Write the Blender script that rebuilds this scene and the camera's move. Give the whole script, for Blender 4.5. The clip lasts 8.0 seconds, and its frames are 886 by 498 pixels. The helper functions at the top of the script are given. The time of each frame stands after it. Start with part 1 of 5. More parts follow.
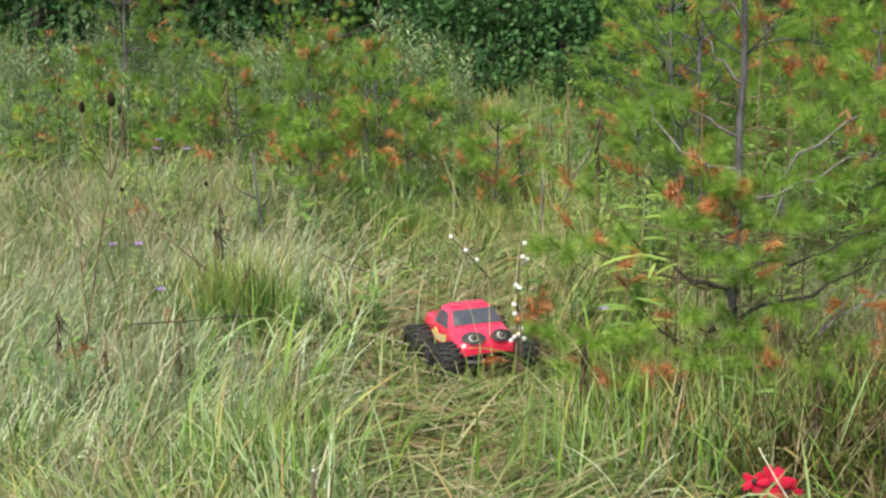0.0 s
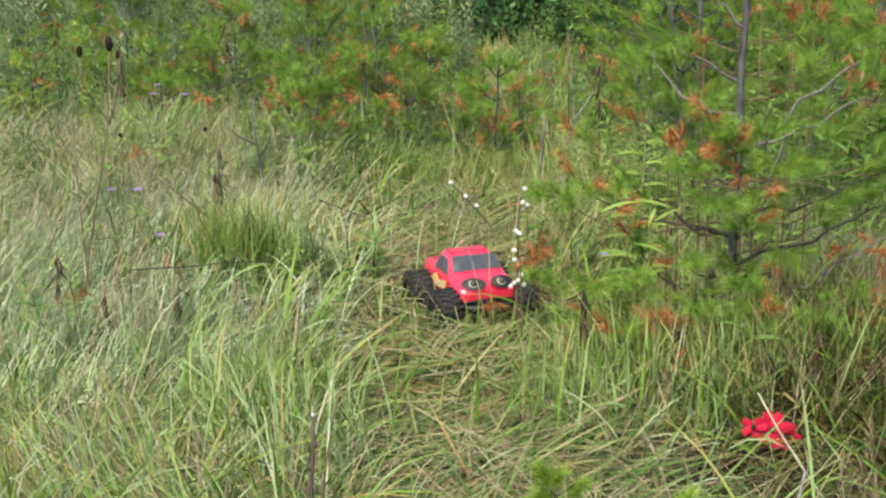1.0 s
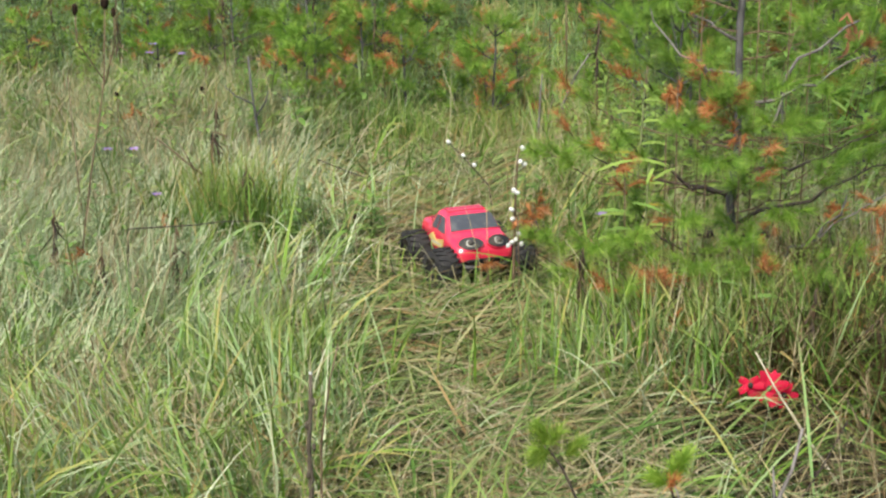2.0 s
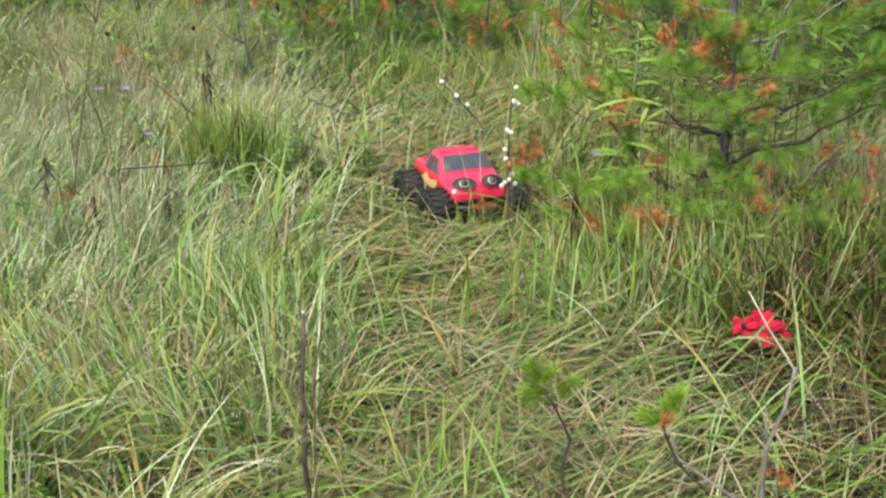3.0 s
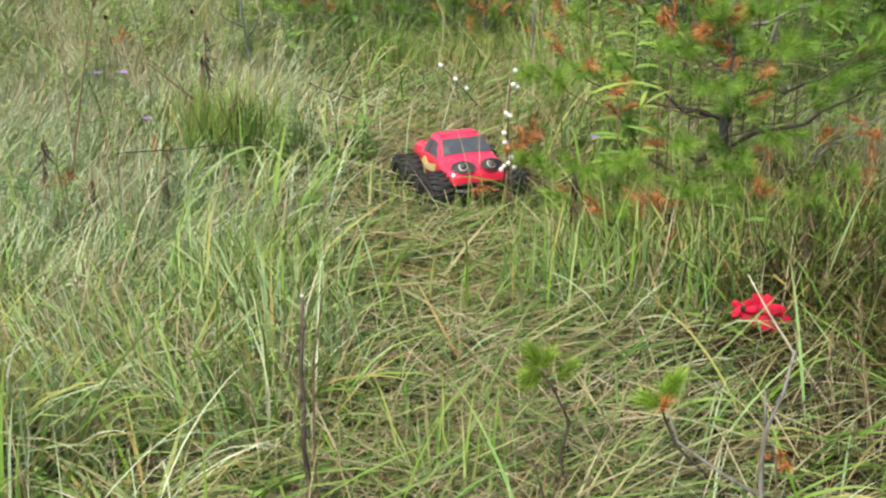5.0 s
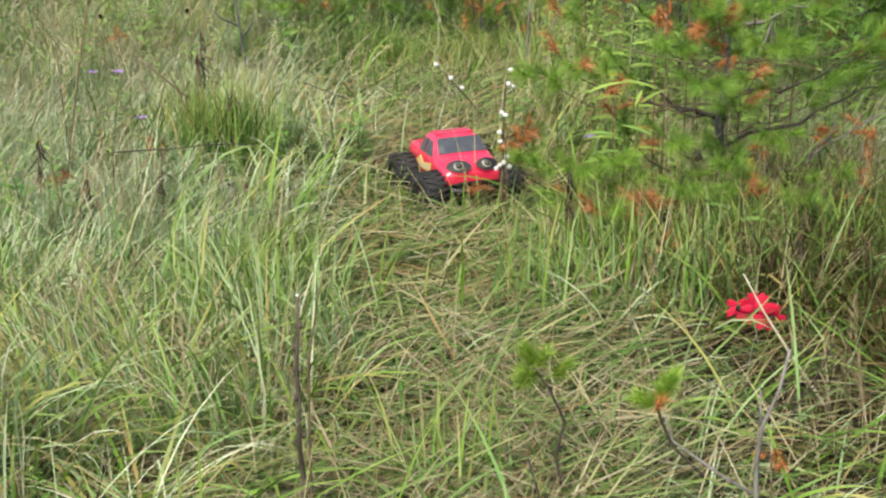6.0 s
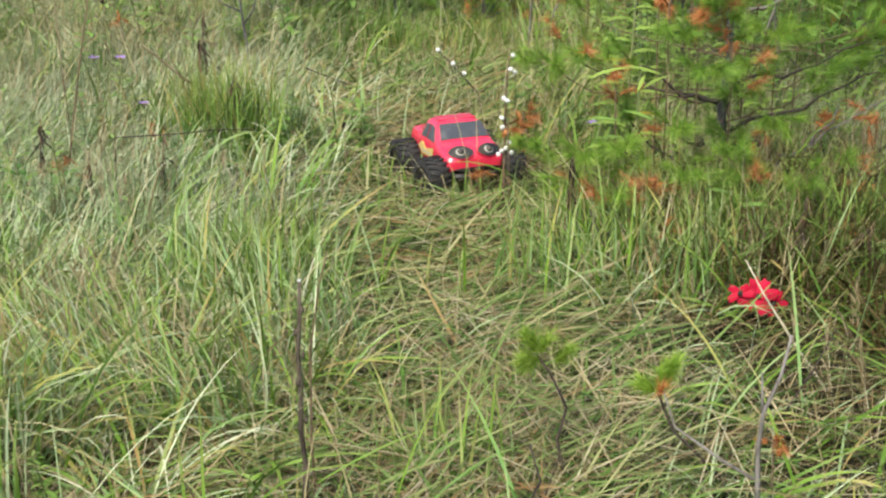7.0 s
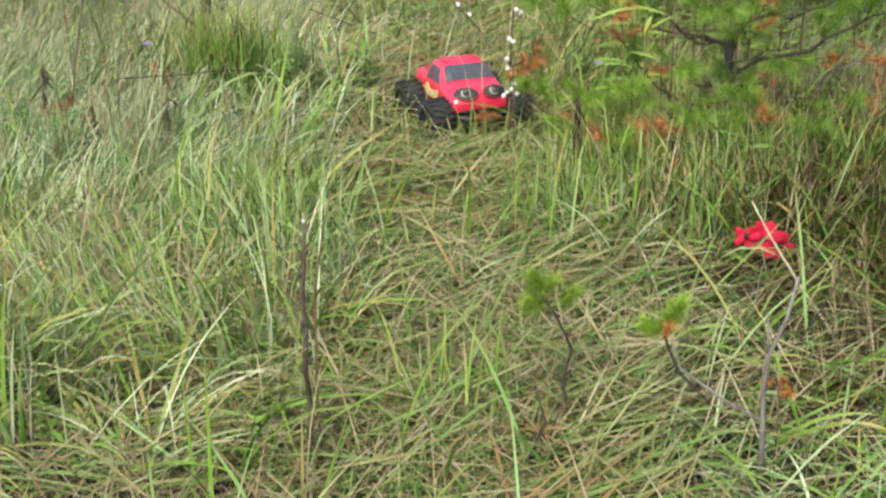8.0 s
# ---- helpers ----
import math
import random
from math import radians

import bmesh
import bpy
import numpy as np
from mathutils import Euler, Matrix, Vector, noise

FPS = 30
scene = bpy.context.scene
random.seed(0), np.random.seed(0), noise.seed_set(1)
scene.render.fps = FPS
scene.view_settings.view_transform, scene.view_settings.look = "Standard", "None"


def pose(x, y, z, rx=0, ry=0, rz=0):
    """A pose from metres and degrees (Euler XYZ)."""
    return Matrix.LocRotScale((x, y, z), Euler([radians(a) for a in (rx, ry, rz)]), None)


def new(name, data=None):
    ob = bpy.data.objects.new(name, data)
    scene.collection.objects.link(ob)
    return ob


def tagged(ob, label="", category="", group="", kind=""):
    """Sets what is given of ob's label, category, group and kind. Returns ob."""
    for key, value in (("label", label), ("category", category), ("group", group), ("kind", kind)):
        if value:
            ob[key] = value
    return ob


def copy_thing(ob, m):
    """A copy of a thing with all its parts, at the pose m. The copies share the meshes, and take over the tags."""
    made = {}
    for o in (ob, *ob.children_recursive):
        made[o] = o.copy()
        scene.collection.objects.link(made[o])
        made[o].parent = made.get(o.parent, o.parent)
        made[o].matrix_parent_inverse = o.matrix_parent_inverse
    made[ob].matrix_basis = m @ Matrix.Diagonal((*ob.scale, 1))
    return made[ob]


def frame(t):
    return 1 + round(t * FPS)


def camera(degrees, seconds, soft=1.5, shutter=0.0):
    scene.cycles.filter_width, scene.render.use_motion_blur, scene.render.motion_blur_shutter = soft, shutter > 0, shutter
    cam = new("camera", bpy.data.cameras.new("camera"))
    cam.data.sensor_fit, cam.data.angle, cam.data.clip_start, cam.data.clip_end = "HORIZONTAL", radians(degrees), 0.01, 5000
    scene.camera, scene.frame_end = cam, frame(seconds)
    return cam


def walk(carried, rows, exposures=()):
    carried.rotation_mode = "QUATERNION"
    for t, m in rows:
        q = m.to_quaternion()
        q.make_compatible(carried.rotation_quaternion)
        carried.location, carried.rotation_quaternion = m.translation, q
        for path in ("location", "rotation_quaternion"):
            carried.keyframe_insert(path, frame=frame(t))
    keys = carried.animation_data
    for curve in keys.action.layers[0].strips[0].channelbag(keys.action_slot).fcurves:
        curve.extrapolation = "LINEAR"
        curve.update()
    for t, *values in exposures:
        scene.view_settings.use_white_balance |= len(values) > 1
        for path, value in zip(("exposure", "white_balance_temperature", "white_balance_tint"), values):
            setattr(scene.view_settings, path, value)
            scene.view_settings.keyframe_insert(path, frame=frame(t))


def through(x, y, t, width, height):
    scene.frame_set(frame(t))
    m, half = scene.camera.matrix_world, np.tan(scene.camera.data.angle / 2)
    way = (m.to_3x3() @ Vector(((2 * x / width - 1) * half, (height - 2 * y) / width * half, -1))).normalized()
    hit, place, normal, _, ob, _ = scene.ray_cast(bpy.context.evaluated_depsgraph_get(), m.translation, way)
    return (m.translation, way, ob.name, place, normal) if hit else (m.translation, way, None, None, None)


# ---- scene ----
# Camera on a tripod at the edge of a meadow: it tilts down, with a hand's width of drift.
cam = camera(32.4, 8.0, soft=2.3, shutter=0.5)
ROWS = [
    (0.0, 0.0, 0.0, 1.4, 77.128, 0.0, 0.0),
    (0.5, -0.0004, 0.0043, 1.396, 76.014, -0.018, -0.024),
    (1.0, 0.0001, 0.0094, 1.3929, 75.153, -0.036, 0.002),
    (1.5, 0.0, 0.0115, 1.391, 74.484, -0.032, -0.003),
    (3.0, 0.0007, 0.0228, 1.3782, 71.516, -0.125, -0.332),
    (3.5, 0.0016, 0.0271, 1.3751, 70.688, -0.133, -0.295),
    (4.0, 0.0, 0.0274, 1.3746, 70.731, -0.11, -0.276),
    (4.5, 0.0017, 0.0256, 1.3761, 70.927, -0.068, -0.285),
    (6.0, 0.0018, 0.0266, 1.3763, 70.884, -0.117, -0.534),
    (6.5, 0.002, 0.0255, 1.3756, 70.877, -0.129, -0.459),
    (7.0, 0.0024, 0.0268, 1.3749, 70.364, -0.125, -0.444),
    (7.5, 0.0018, 0.0305, 1.3712, 69.846, -0.098, -0.355),
    (8.0, 0.0013, 0.0376, 1.3649, 68.27, -0.129, -0.265),
]
walk(cam, [(t, pose(x, y, z, rx, ry, rz)) for t, x, y, z, rx, ry, rz in ROWS])

# ---------------------------------------------------------------- light: bright overcast
SUN_EL, SUN_AZ = 52.0, 205.0
world = bpy.data.worlds.new("sky")
scene.world = world
world.use_nodes = True
wn = world.node_tree.nodes
sky = wn.new("ShaderNodeTexSky")
sky.sky_type = "NISHITA"
sky.sun_disc = False
sky.sun_elevation, sky.sun_rotation = radians(SUN_EL), radians(SUN_AZ)
sky.air_density, sky.dust_density, sky.ozone_density = 1.0, 3.0, 1.0
wn["Background"].inputs["Strength"].default_value = 0.122
world.node_tree.links.new(sky.outputs["Color"], wn["Background"].inputs["Color"])
sun = new("sun", bpy.data.lights.new("sun", "SUN"))
sun.data.energy, sun.data.angle, sun.data.color = 2.6, radians(25), (0.985, 0.945, 0.81)
sun.matrix_world = pose(0, 0, 12, 90 - SUN_EL, 0, 180 - SUN_AZ)
scene.view_settings.exposure = 0.97


# ---------------------------------------------------------------- materials
def nodes_of(name):
    mat = bpy.data.materials.new(name)
    mat.use_nodes = True
    nt = mat.node_tree
    return mat, nt, nt.nodes, nt.links, nt.nodes["Principled BSDF"]


def ramp_of(nodes, stops, mode="LINEAR"):
    r = nodes.new("ShaderNodeValToRGB")
    r.color_ramp.interpolation = mode
    el = r.color_ramp.elements
    while len(el) < len(stops):
        el.new(0.5)
    for e, (p, c) in zip(el, stops):
        e.position, e.color = p, (*c, 1)
    return r


def leaf_material(name, stops, through=0.35, patch=0.25, patch_scale=1.3, rough=0.6, tip=None, gloss=0.28):
    """A leaf or blade: colour picked for each blade, shifted in patches over the field, with some light passing through."""
    mat, nt, nodes, links, bsdf = nodes_of(name)
    geo = nodes.new("ShaderNodeNewGeometry")
    info = nodes.new("ShaderNodeObjectInfo")
    tex = nodes.new("ShaderNodeTexNoise")
    tex.inputs["Scale"].default_value, tex.inputs["Detail"].default_value = patch_scale, 3.0
    links.new(geo.outputs["Position"], tex.inputs["Vector"])
    mul = nodes.new("ShaderNodeMath")
    mul.operation = "MULTIPLY_ADD"
    mul.inputs[1].default_value, mul.inputs[2].default_value = patch * 4, -patch * 2
    links.new(tex.outputs["Fac"], mul.inputs[0])
    add = nodes.new("ShaderNodeMath")
    add.operation, add.use_clamp = "ADD", True
    links.new(geo.outputs["Random Per Island"], add.inputs[0])
    links.new(mul.outputs[0], add.inputs[1])
    ramp = ramp_of(nodes, stops)
    links.new(add.outputs[0], ramp.inputs["Fac"])
    colour = ramp.outputs["Color"]
    if tip:
        along = nodes.new("ShaderNodeAttribute")
        along.attribute_name = "along"
        fac = nodes.new("ShaderNodeMapRange")
        fac.inputs["From Min"].default_value, fac.inputs["From Max"].default_value = 0.45, 1.0
        fac.inputs["To Max"].default_value = 0.75
        links.new(along.outputs["Fac"], fac.inputs["Value"])
        dry = nodes.new("ShaderNodeMath")
        dry.operation = "MULTIPLY"
        links.new(fac.outputs[0], dry.inputs[0])
        links.new(tex.outputs["Fac"], dry.inputs[1])
        mix = nodes.new("ShaderNodeMix")
        mix.data_type = "RGBA"
        links.new(dry.outputs[0], mix.inputs["Factor"])
        links.new(colour, mix.inputs["A"])
        mix.inputs["B"].default_value = (*tip, 1)
        colour = mix.outputs["Result"]
    hsv = nodes.new("ShaderNodeHueSaturation")
    vary = nodes.new("ShaderNodeMapRange")
    vary.inputs["To Min"].default_value, vary.inputs["To Max"].default_value = 0.8, 1.2
    links.new(info.outputs["Random"], vary.inputs["Value"])
    links.new(vary.outputs[0], hsv.inputs["Value"])
    links.new(colour, hsv.inputs["Color"])
    colour = hsv.outputs["Color"]
    links.new(colour, bsdf.inputs["Base Color"])
    bsdf.inputs["Roughness"].default_value = rough
    bsdf.inputs["Specular IOR Level"].default_value = gloss
    trans = nodes.new("ShaderNodeBsdfTranslucent")
    links.new(colour, trans.inputs["Color"])
    mixer = nodes.new("ShaderNodeMixShader")
    mixer.inputs[0].default_value = through
    links.new(bsdf.outputs[0], mixer.inputs[1])
    links.new(trans.outputs[0], mixer.inputs[2])
    links.new(mixer.outputs[0], nodes["Material Output"].inputs["Surface"])
    return mat


def rough_material(name, a, b, scale=30.0, rough=0.8, bump=0.3, metal=0.0, stretch=(1, 1, 1), spec=0.4, distance=0.003):
    """Two colours mottled at a coarse and a fine scale, with relief."""
    mat, nt, nodes, links, bsdf = nodes_of(name)
    co = nodes.new("ShaderNodeTexCoord")
    mp = nodes.new("ShaderNodeMapping")
    mp.inputs["Scale"].default_value = stretch
    links.new(co.outputs["Object"], mp.inputs["Vector"])
    big, fine = nodes.new("ShaderNodeTexNoise"), nodes.new("ShaderNodeTexNoise")
    big.inputs["Scale"].default_value, fine.inputs["Scale"].default_value = scale * 0.18, scale
    big.inputs["Detail"].default_value = fine.inputs["Detail"].default_value = 5.0
    for t in (big, fine):
        links.new(mp.outputs[0], t.inputs["Vector"])
    mean = nodes.new("ShaderNodeMath")
    mean.operation = "ADD"
    links.new(big.outputs["Fac"], mean.inputs[0])
    links.new(fine.outputs["Fac"], mean.inputs[1])
    ramp = ramp_of(nodes, [(0.38, a), (0.62, b)])
    half = nodes.new("ShaderNodeMath")
    half.operation = "MULTIPLY"
    half.inputs[1].default_value = 0.5
    links.new(mean.outputs[0], half.inputs[0])
    links.new(half.outputs[0], ramp.inputs["Fac"])
    links.new(ramp.outputs["Color"], bsdf.inputs["Base Color"])
    bsdf.inputs["Roughness"].default_value = rough
    bsdf.inputs["Metallic"].default_value = metal
    bsdf.inputs["Specular IOR Level"].default_value = spec
    bp = nodes.new("ShaderNodeBump")
    bp.inputs["Strength"].default_value, bp.inputs["Distance"].default_value = bump, distance
    links.new(fine.outputs["Fac"], bp.inputs["Height"])
    links.new(bp.outputs[0], bsdf.inputs["Normal"])
    return mat


GRASS = leaf_material("meadow_grass", [(0.0, (0.045, 0.10, 0.014)), (0.3, (0.105, 0.215, 0.03)), (0.55, (0.175, 0.295, 0.075)), (0.72, (0.255, 0.32, 0.10)), (0.86, (0.43, 0.41, 0.2)), (0.93, (0.36, 0.26, 0.10)), (1.0, (0.30, 0.18, 0.07))],
                      through=0.18, patch=0.3, tip=(0.38, 0.32, 0.15))
WIDE = leaf_material("broad_grass", [(0.0, (0.05, 0.12, 0.012)), (0.3, (0.155, 0.275, 0.03)), (0.55, (0.14, 0.26, 0.065)), (0.8, (0.22, 0.33, 0.145)), (0.94, (0.32, 0.34, 0.09)), (1.0, (0.33, 0.25, 0.09))],
                     through=0.2, patch=0.15, tip=(0.30, 0.24, 0.09))
STRAW = leaf_material("dry_straw", [(0.0, (0.16, 0.115, 0.05)), (0.25, (0.30, 0.25, 0.115)), (0.55, (0.41, 0.36, 0.20)), (0.85, (0.53, 0.48, 0.32)), (1.0, (0.37, 0.23, 0.09))], through=0.2, patch=0.15)
PALE = leaf_material("pale_grass", [(0.0, (0.16, 0.25, 0.09)), (0.35, (0.305, 0.405, 0.20)), (0.7, (0.45, 0.52, 0.315)), (1.0, (0.57, 0.60, 0.425))], through=0.2, patch=0.2, tip=(0.50, 0.49, 0.37))
TAN = leaf_material("tan_seed_head", [(0.0, (0.21, 0.15, 0.068)), (0.5, (0.35, 0.28, 0.155)), (1.0, (0.45, 0.38, 0.235))], through=0.25, patch=0.15)
# dead brown and green growth, with the pines' shade put into the dark stops
SHADED_BRACKEN = leaf_material("dead_undergrowth", [(0.0, (0.03, 0.02, 0.01)), (0.4, (0.09, 0.06, 0.022)), (0.6, (0.19, 0.14, 0.05)), (0.75, (0.08, 0.14, 0.025)), (1.0, (0.13, 0.22, 0.04))], through=0.15, patch=0.15)
# dead-grass browns lowered to paint the shaded gaps between standing blades
SHADED_LITTER = leaf_material("grass_litter", [(0.0, (0.014, 0.010, 0.005)), (0.45, (0.038, 0.028, 0.013)), (0.8, (0.095, 0.07, 0.032)), (1.0, (0.04, 0.055, 0.016))], through=0.1, patch=0.2)
NEEDLE = leaf_material("pine_needles", [(0.0, (0.095, 0.205, 0.027)), (0.5, (0.205, 0.36, 0.05)), (1.0, (0.345, 0.48, 0.085))], through=0.5, patch=0.3, patch_scale=5, rough=0.5)
RUST = leaf_material("dead_needles", [(0.0, (0.24, 0.08, 0.022)), (0.5, (0.45, 0.17, 0.048)), (1.0, (0.52, 0.28, 0.13))], through=0.25, patch=0.2, patch_scale=6)
LEAF_GREY = leaf_material("grey_green_leaf", [(0.0, (0.10, 0.185, 0.075)), (0.6, (0.215, 0.325, 0.145)), (1.0, (0.35, 0.44, 0.24))], through=0.3, patch=0.15)
LEAF_GREEN = leaf_material("green_leaf", [(0.0, (0.075, 0.165, 0.028)), (0.6, (0.16, 0.285, 0.055)), (1.0, (0.26, 0.38, 0.10))], through=0.35, patch=0.15)
LEAF_LIME = leaf_material("lime_leaf", [(0.0, (0.17, 0.30, 0.05)), (1.0, (0.34, 0.46, 0.10))], through=0.4, patch=0.1)
NEEDLE_FRESH = leaf_material("fresh_pine_needles", [(0.0, (0.24, 0.40, 0.05)), (1.0, (0.45, 0.57, 0.11))], through=0.55, patch=0.1, patch_scale=6)
SEDGE = leaf_material("dark_sedge", [(0.0, (0.035, 0.085, 0.012)), (0.55, (0.10, 0.215, 0.03)), (0.85, (0.18, 0.30, 0.05)), (1.0, (0.27, 0.19, 0.06))], through=0.2, patch=0.1, tip=(0.24, 0.2, 0.07))
LEAF_YELLOW = leaf_material("yellow_leaf", [(0.0, (0.28, 0.22, 0.03)), (1.0, (0.42, 0.34, 0.05))], through=0.35, patch=0.1)
LEAF_DARK = leaf_material("forest_leaf", [(0.0, (0.018, 0.06, 0.016)), (0.6, (0.04, 0.11, 0.028)), (1.0, (0.085, 0.17, 0.045))], through=0.2, patch=0.15)
LEAF_BROWN = leaf_material("withered_leaf", [(0.0, (0.022, 0.015, 0.01)), (0.6, (0.06, 0.04, 0.026)), (1.0, (0.14, 0.09, 0.05))], through=0.1, patch=0.1)
LEAF_ORANGE = leaf_material("orange_leaf", [(0.0, (0.32, 0.11, 0.045)), (1.0, (0.46, 0.24, 0.13))], through=0.3, patch=0.1)
LILAC = leaf_material("lilac_petal", [(0.0, (0.28, 0.17, 0.5)), (1.0, (0.42, 0.28, 0.62))], through=0.3, patch=0.1)
PETAL = leaf_material("red_petal", [(0.0, (0.4, 0.005, 0.025)), (1.0, (0.66, 0.012, 0.06))], through=0.3, patch=0.1)
BARK = rough_material("grey_bark", (0.03, 0.029, 0.029), (0.12, 0.117, 0.115), 90, 0.85, 0.6, stretch=(1, 1, 0.3))
DARK_TWIG = rough_material("dark_twig", (0.02, 0.015, 0.012), (0.07, 0.05, 0.04), 120, 0.85, 0.5, stretch=(1, 1, 0.3))
GREY_TWIG = rough_material("weathered_twig", (0.09, 0.08, 0.07), (0.24, 0.22, 0.2), 120, 0.85, 0.5, stretch=(1, 1, 0.3))
STEM_GREEN = rough_material("green_stem", (0.07, 0.1, 0.03), (0.15, 0.17, 0.06), 120, 0.7, 0.2)
STEM_BROWN = rough_material("brown_stem", (0.07, 0.045, 0.025), (0.19, 0.13, 0.08), 120, 0.85, 0.4, stretch=(1, 1, 0.2))
POD_WHITE = rough_material("white_pod", (0.5, 0.5, 0.47), (0.68, 0.69, 0.67), 250, 0.45, 0.15)
STRAW_STALK = rough_material("bleached_stalk", (0.34, 0.29, 0.19), (0.55, 0.5, 0.38), 120, 0.7, 0.3, stretch=(1, 1, 0.2))
SEED = rough_material("dark_seed_head", (0.01, 0.007, 0.005), (0.045, 0.028, 0.018), 200, 0.95, 0.6, spec=0.1)
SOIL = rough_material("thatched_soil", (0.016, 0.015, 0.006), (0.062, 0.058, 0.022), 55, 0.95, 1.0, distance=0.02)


# ---------------------------------------------------------------- mesh helpers
def lift(x, y):
    """Height of the ground: gentle hummocks."""
    return 0.02 * np.sin(1.9 * x + 0.7) * np.cos(1.3 * y) + 0.012 * np.sin(4.1 * x - 2.2 * y)


def mesh_of(name, verts, tris, along=None):
    """A mesh of triangles from arrays."""
    me = bpy.data.meshes.new(name)
    nv, nf = len(verts), len(tris)
    me.vertices.add(nv)
    me.vertices.foreach_set("co", np.ascontiguousarray(verts, dtype=np.float32).ravel())
    me.loops.add(3 * nf)
    me.loops.foreach_set("vertex_index", np.ascontiguousarray(tris, dtype=np.int32).ravel())
    me.polygons.add(nf)
    me.polygons.foreach_set("loop_start", np.arange(0, 3 * nf, 3, dtype=np.int32))
    if along is not None:
        me.attributes.new("along", "FLOAT", "POINT").data.foreach_set("value", np.ascontiguousarray(along, dtype=np.float32))
    me.update(calc_edges=True)
    return me


class Shape:
    """Collects the faces of one part."""

    def __init__(self):
        self.v, self.f, self.smooth = [], [], True

    def add(self, verts, faces):
        n = len(self.v)
        self.v += [tuple(p) for p in verts]
        self.f += [tuple(i + n for i in q) for q in faces]
        return self

    def tube(self, points, radii, sides=6):
        """A tapered, bent rod with closed ends."""
        pts = [Vector(p) for p in points]
        verts, faces, m = [], [], len(pts)
        side = None
        for i, p in enumerate(pts):
            d = (pts[min(i + 1, m - 1)] - pts[max(i - 1, 0)]).normalized()
            if side is None:
                side = d.orthogonal().normalized()
            side = (side - d * side.dot(d)).normalized()
            up = d.cross(side)
            r = radii[i] if hasattr(radii, "__len__") else radii
            for k in range(sides):
                a = 2 * math.pi * k / sides
                verts.append(p + r * (math.cos(a) * side + math.sin(a) * up))
        for i in range(m - 1):
            for k in range(sides):
                l = (k + 1) % sides
                faces.append((i * sides + k, i * sides + l, (i + 1) * sides + l, (i + 1) * sides + k))
        faces.append(tuple(reversed(range(sides))))
        faces.append(tuple(range((m - 1) * sides, m * sides)))
        return self.add(verts, faces)

    def leaf(self, at, way, normal, length, width, droop=0.3, fold=0.25, segs=4):
        """A pointed leaf with a folded midrib that droops towards its tip."""
        p, d, n = Vector(at), Vector(way).normalized(), Vector(normal)
        s = d.cross(n).normalized()
        n = s.cross(d).normalized()
        verts, faces = [], []
        for i in range(segs + 1):
            u = i / segs
            w = width * 0.5 * (math.sin(math.pi * min(1, u * 0.92 + 0.06)) ** 0.8)
            c = p + d * length * u * (1 - 0.25 * droop * u) - n * length * droop * u * u
            if i == segs:
                verts.append(c)
            else:
                verts += [c - s * w + n * w * fold, c, c + s * w + n * w * fold]
        for i in range(segs):
            a = 3 * i
            if i == segs - 1:
                faces += [(a, a + 1, a + 3), (a + 1, a + 2, a + 3)]
            else:
                faces += [(a, a + 1, a + 4, a + 3), (a + 1, a + 2, a + 5, a + 4)]
        return self.add(verts, faces)

    def petal(self, at, way, normal, length, width, curl=0.3, segs=4):
        """A broad petal with a rounded, slightly notched end."""
        p, d, n = Vector(at), Vector(way).normalized(), Vector(normal)
        s = d.cross(n).normalized()
        n = s.cross(d).normalized()
        verts, faces = [], []
        for i in range(segs + 1):
            u = i / segs
            w = width * 0.5 * math.sin(math.pi * (0.1 + 0.74 * u)) ** 0.7
            c = p + d * length * u - n * length * curl * u * u
            verts += [c - s * w - n * w * 0.3, c - d * (0.1 * length if i == segs else 0.0), c + s * w - n * w * 0.3]
        for i in range(segs):
            a = 3 * i
            faces += [(a, a + 1, a + 4, a + 3), (a + 1, a + 2, a + 5, a + 4)]
        return self.add(verts, faces)

    def blob(self, at, size, turn=None, rows=6, cols=8, lump=0.0, rng=random):
        """A rounded lump."""
        turn = turn or Matrix.Identity(3)
        verts, faces = [], []
        for i in range(rows + 1):
            th = math.pi * i / rows
            for k in range(cols):
                ph = 2 * math.pi * k / cols
                q = Vector((math.sin(th) * math.cos(ph), math.sin(th) * math.sin(ph), math.cos(th)))
                q *= 1 + lump * (rng.random() - 0.5)
                verts.append(Vector(at) + turn @ Vector((q.x * size[0], q.y * size[1], q.z * size[2])))
        for i in range(rows):
            for k in range(cols):
                l = (k + 1) % cols
                faces.append((i * cols + k, (i + 1) * cols + k, (i + 1) * cols + l, i * cols + l))
        return self.add(verts, faces)

    def mesh(self, name):
        me = bpy.data.meshes.new(name)
        me.from_pydata(self.v, [], self.f)
        me.polygons.foreach_set("use_smooth", [self.smooth] * len(me.polygons))
        me.update()
        return me


def part(name, shape, material, parent=None, label=""):
    me = shape if isinstance(shape, bpy.types.Mesh) else shape.mesh(name)
    if not me.materials:
        me.materials.append(material)
    ob = new(name, me)
    if parent:
        ob.parent = parent
    return tagged(ob, label)


def thing(name, x, y, label, category, group="", turn=0.0, z=None):
    ob = new(name)
    ob.empty_display_size = 0.05
    ob.matrix_basis = pose(x, y, float(lift(x, y)) if z is None else z, 0, 0, turn)
    return tagged(ob, label, category, group)


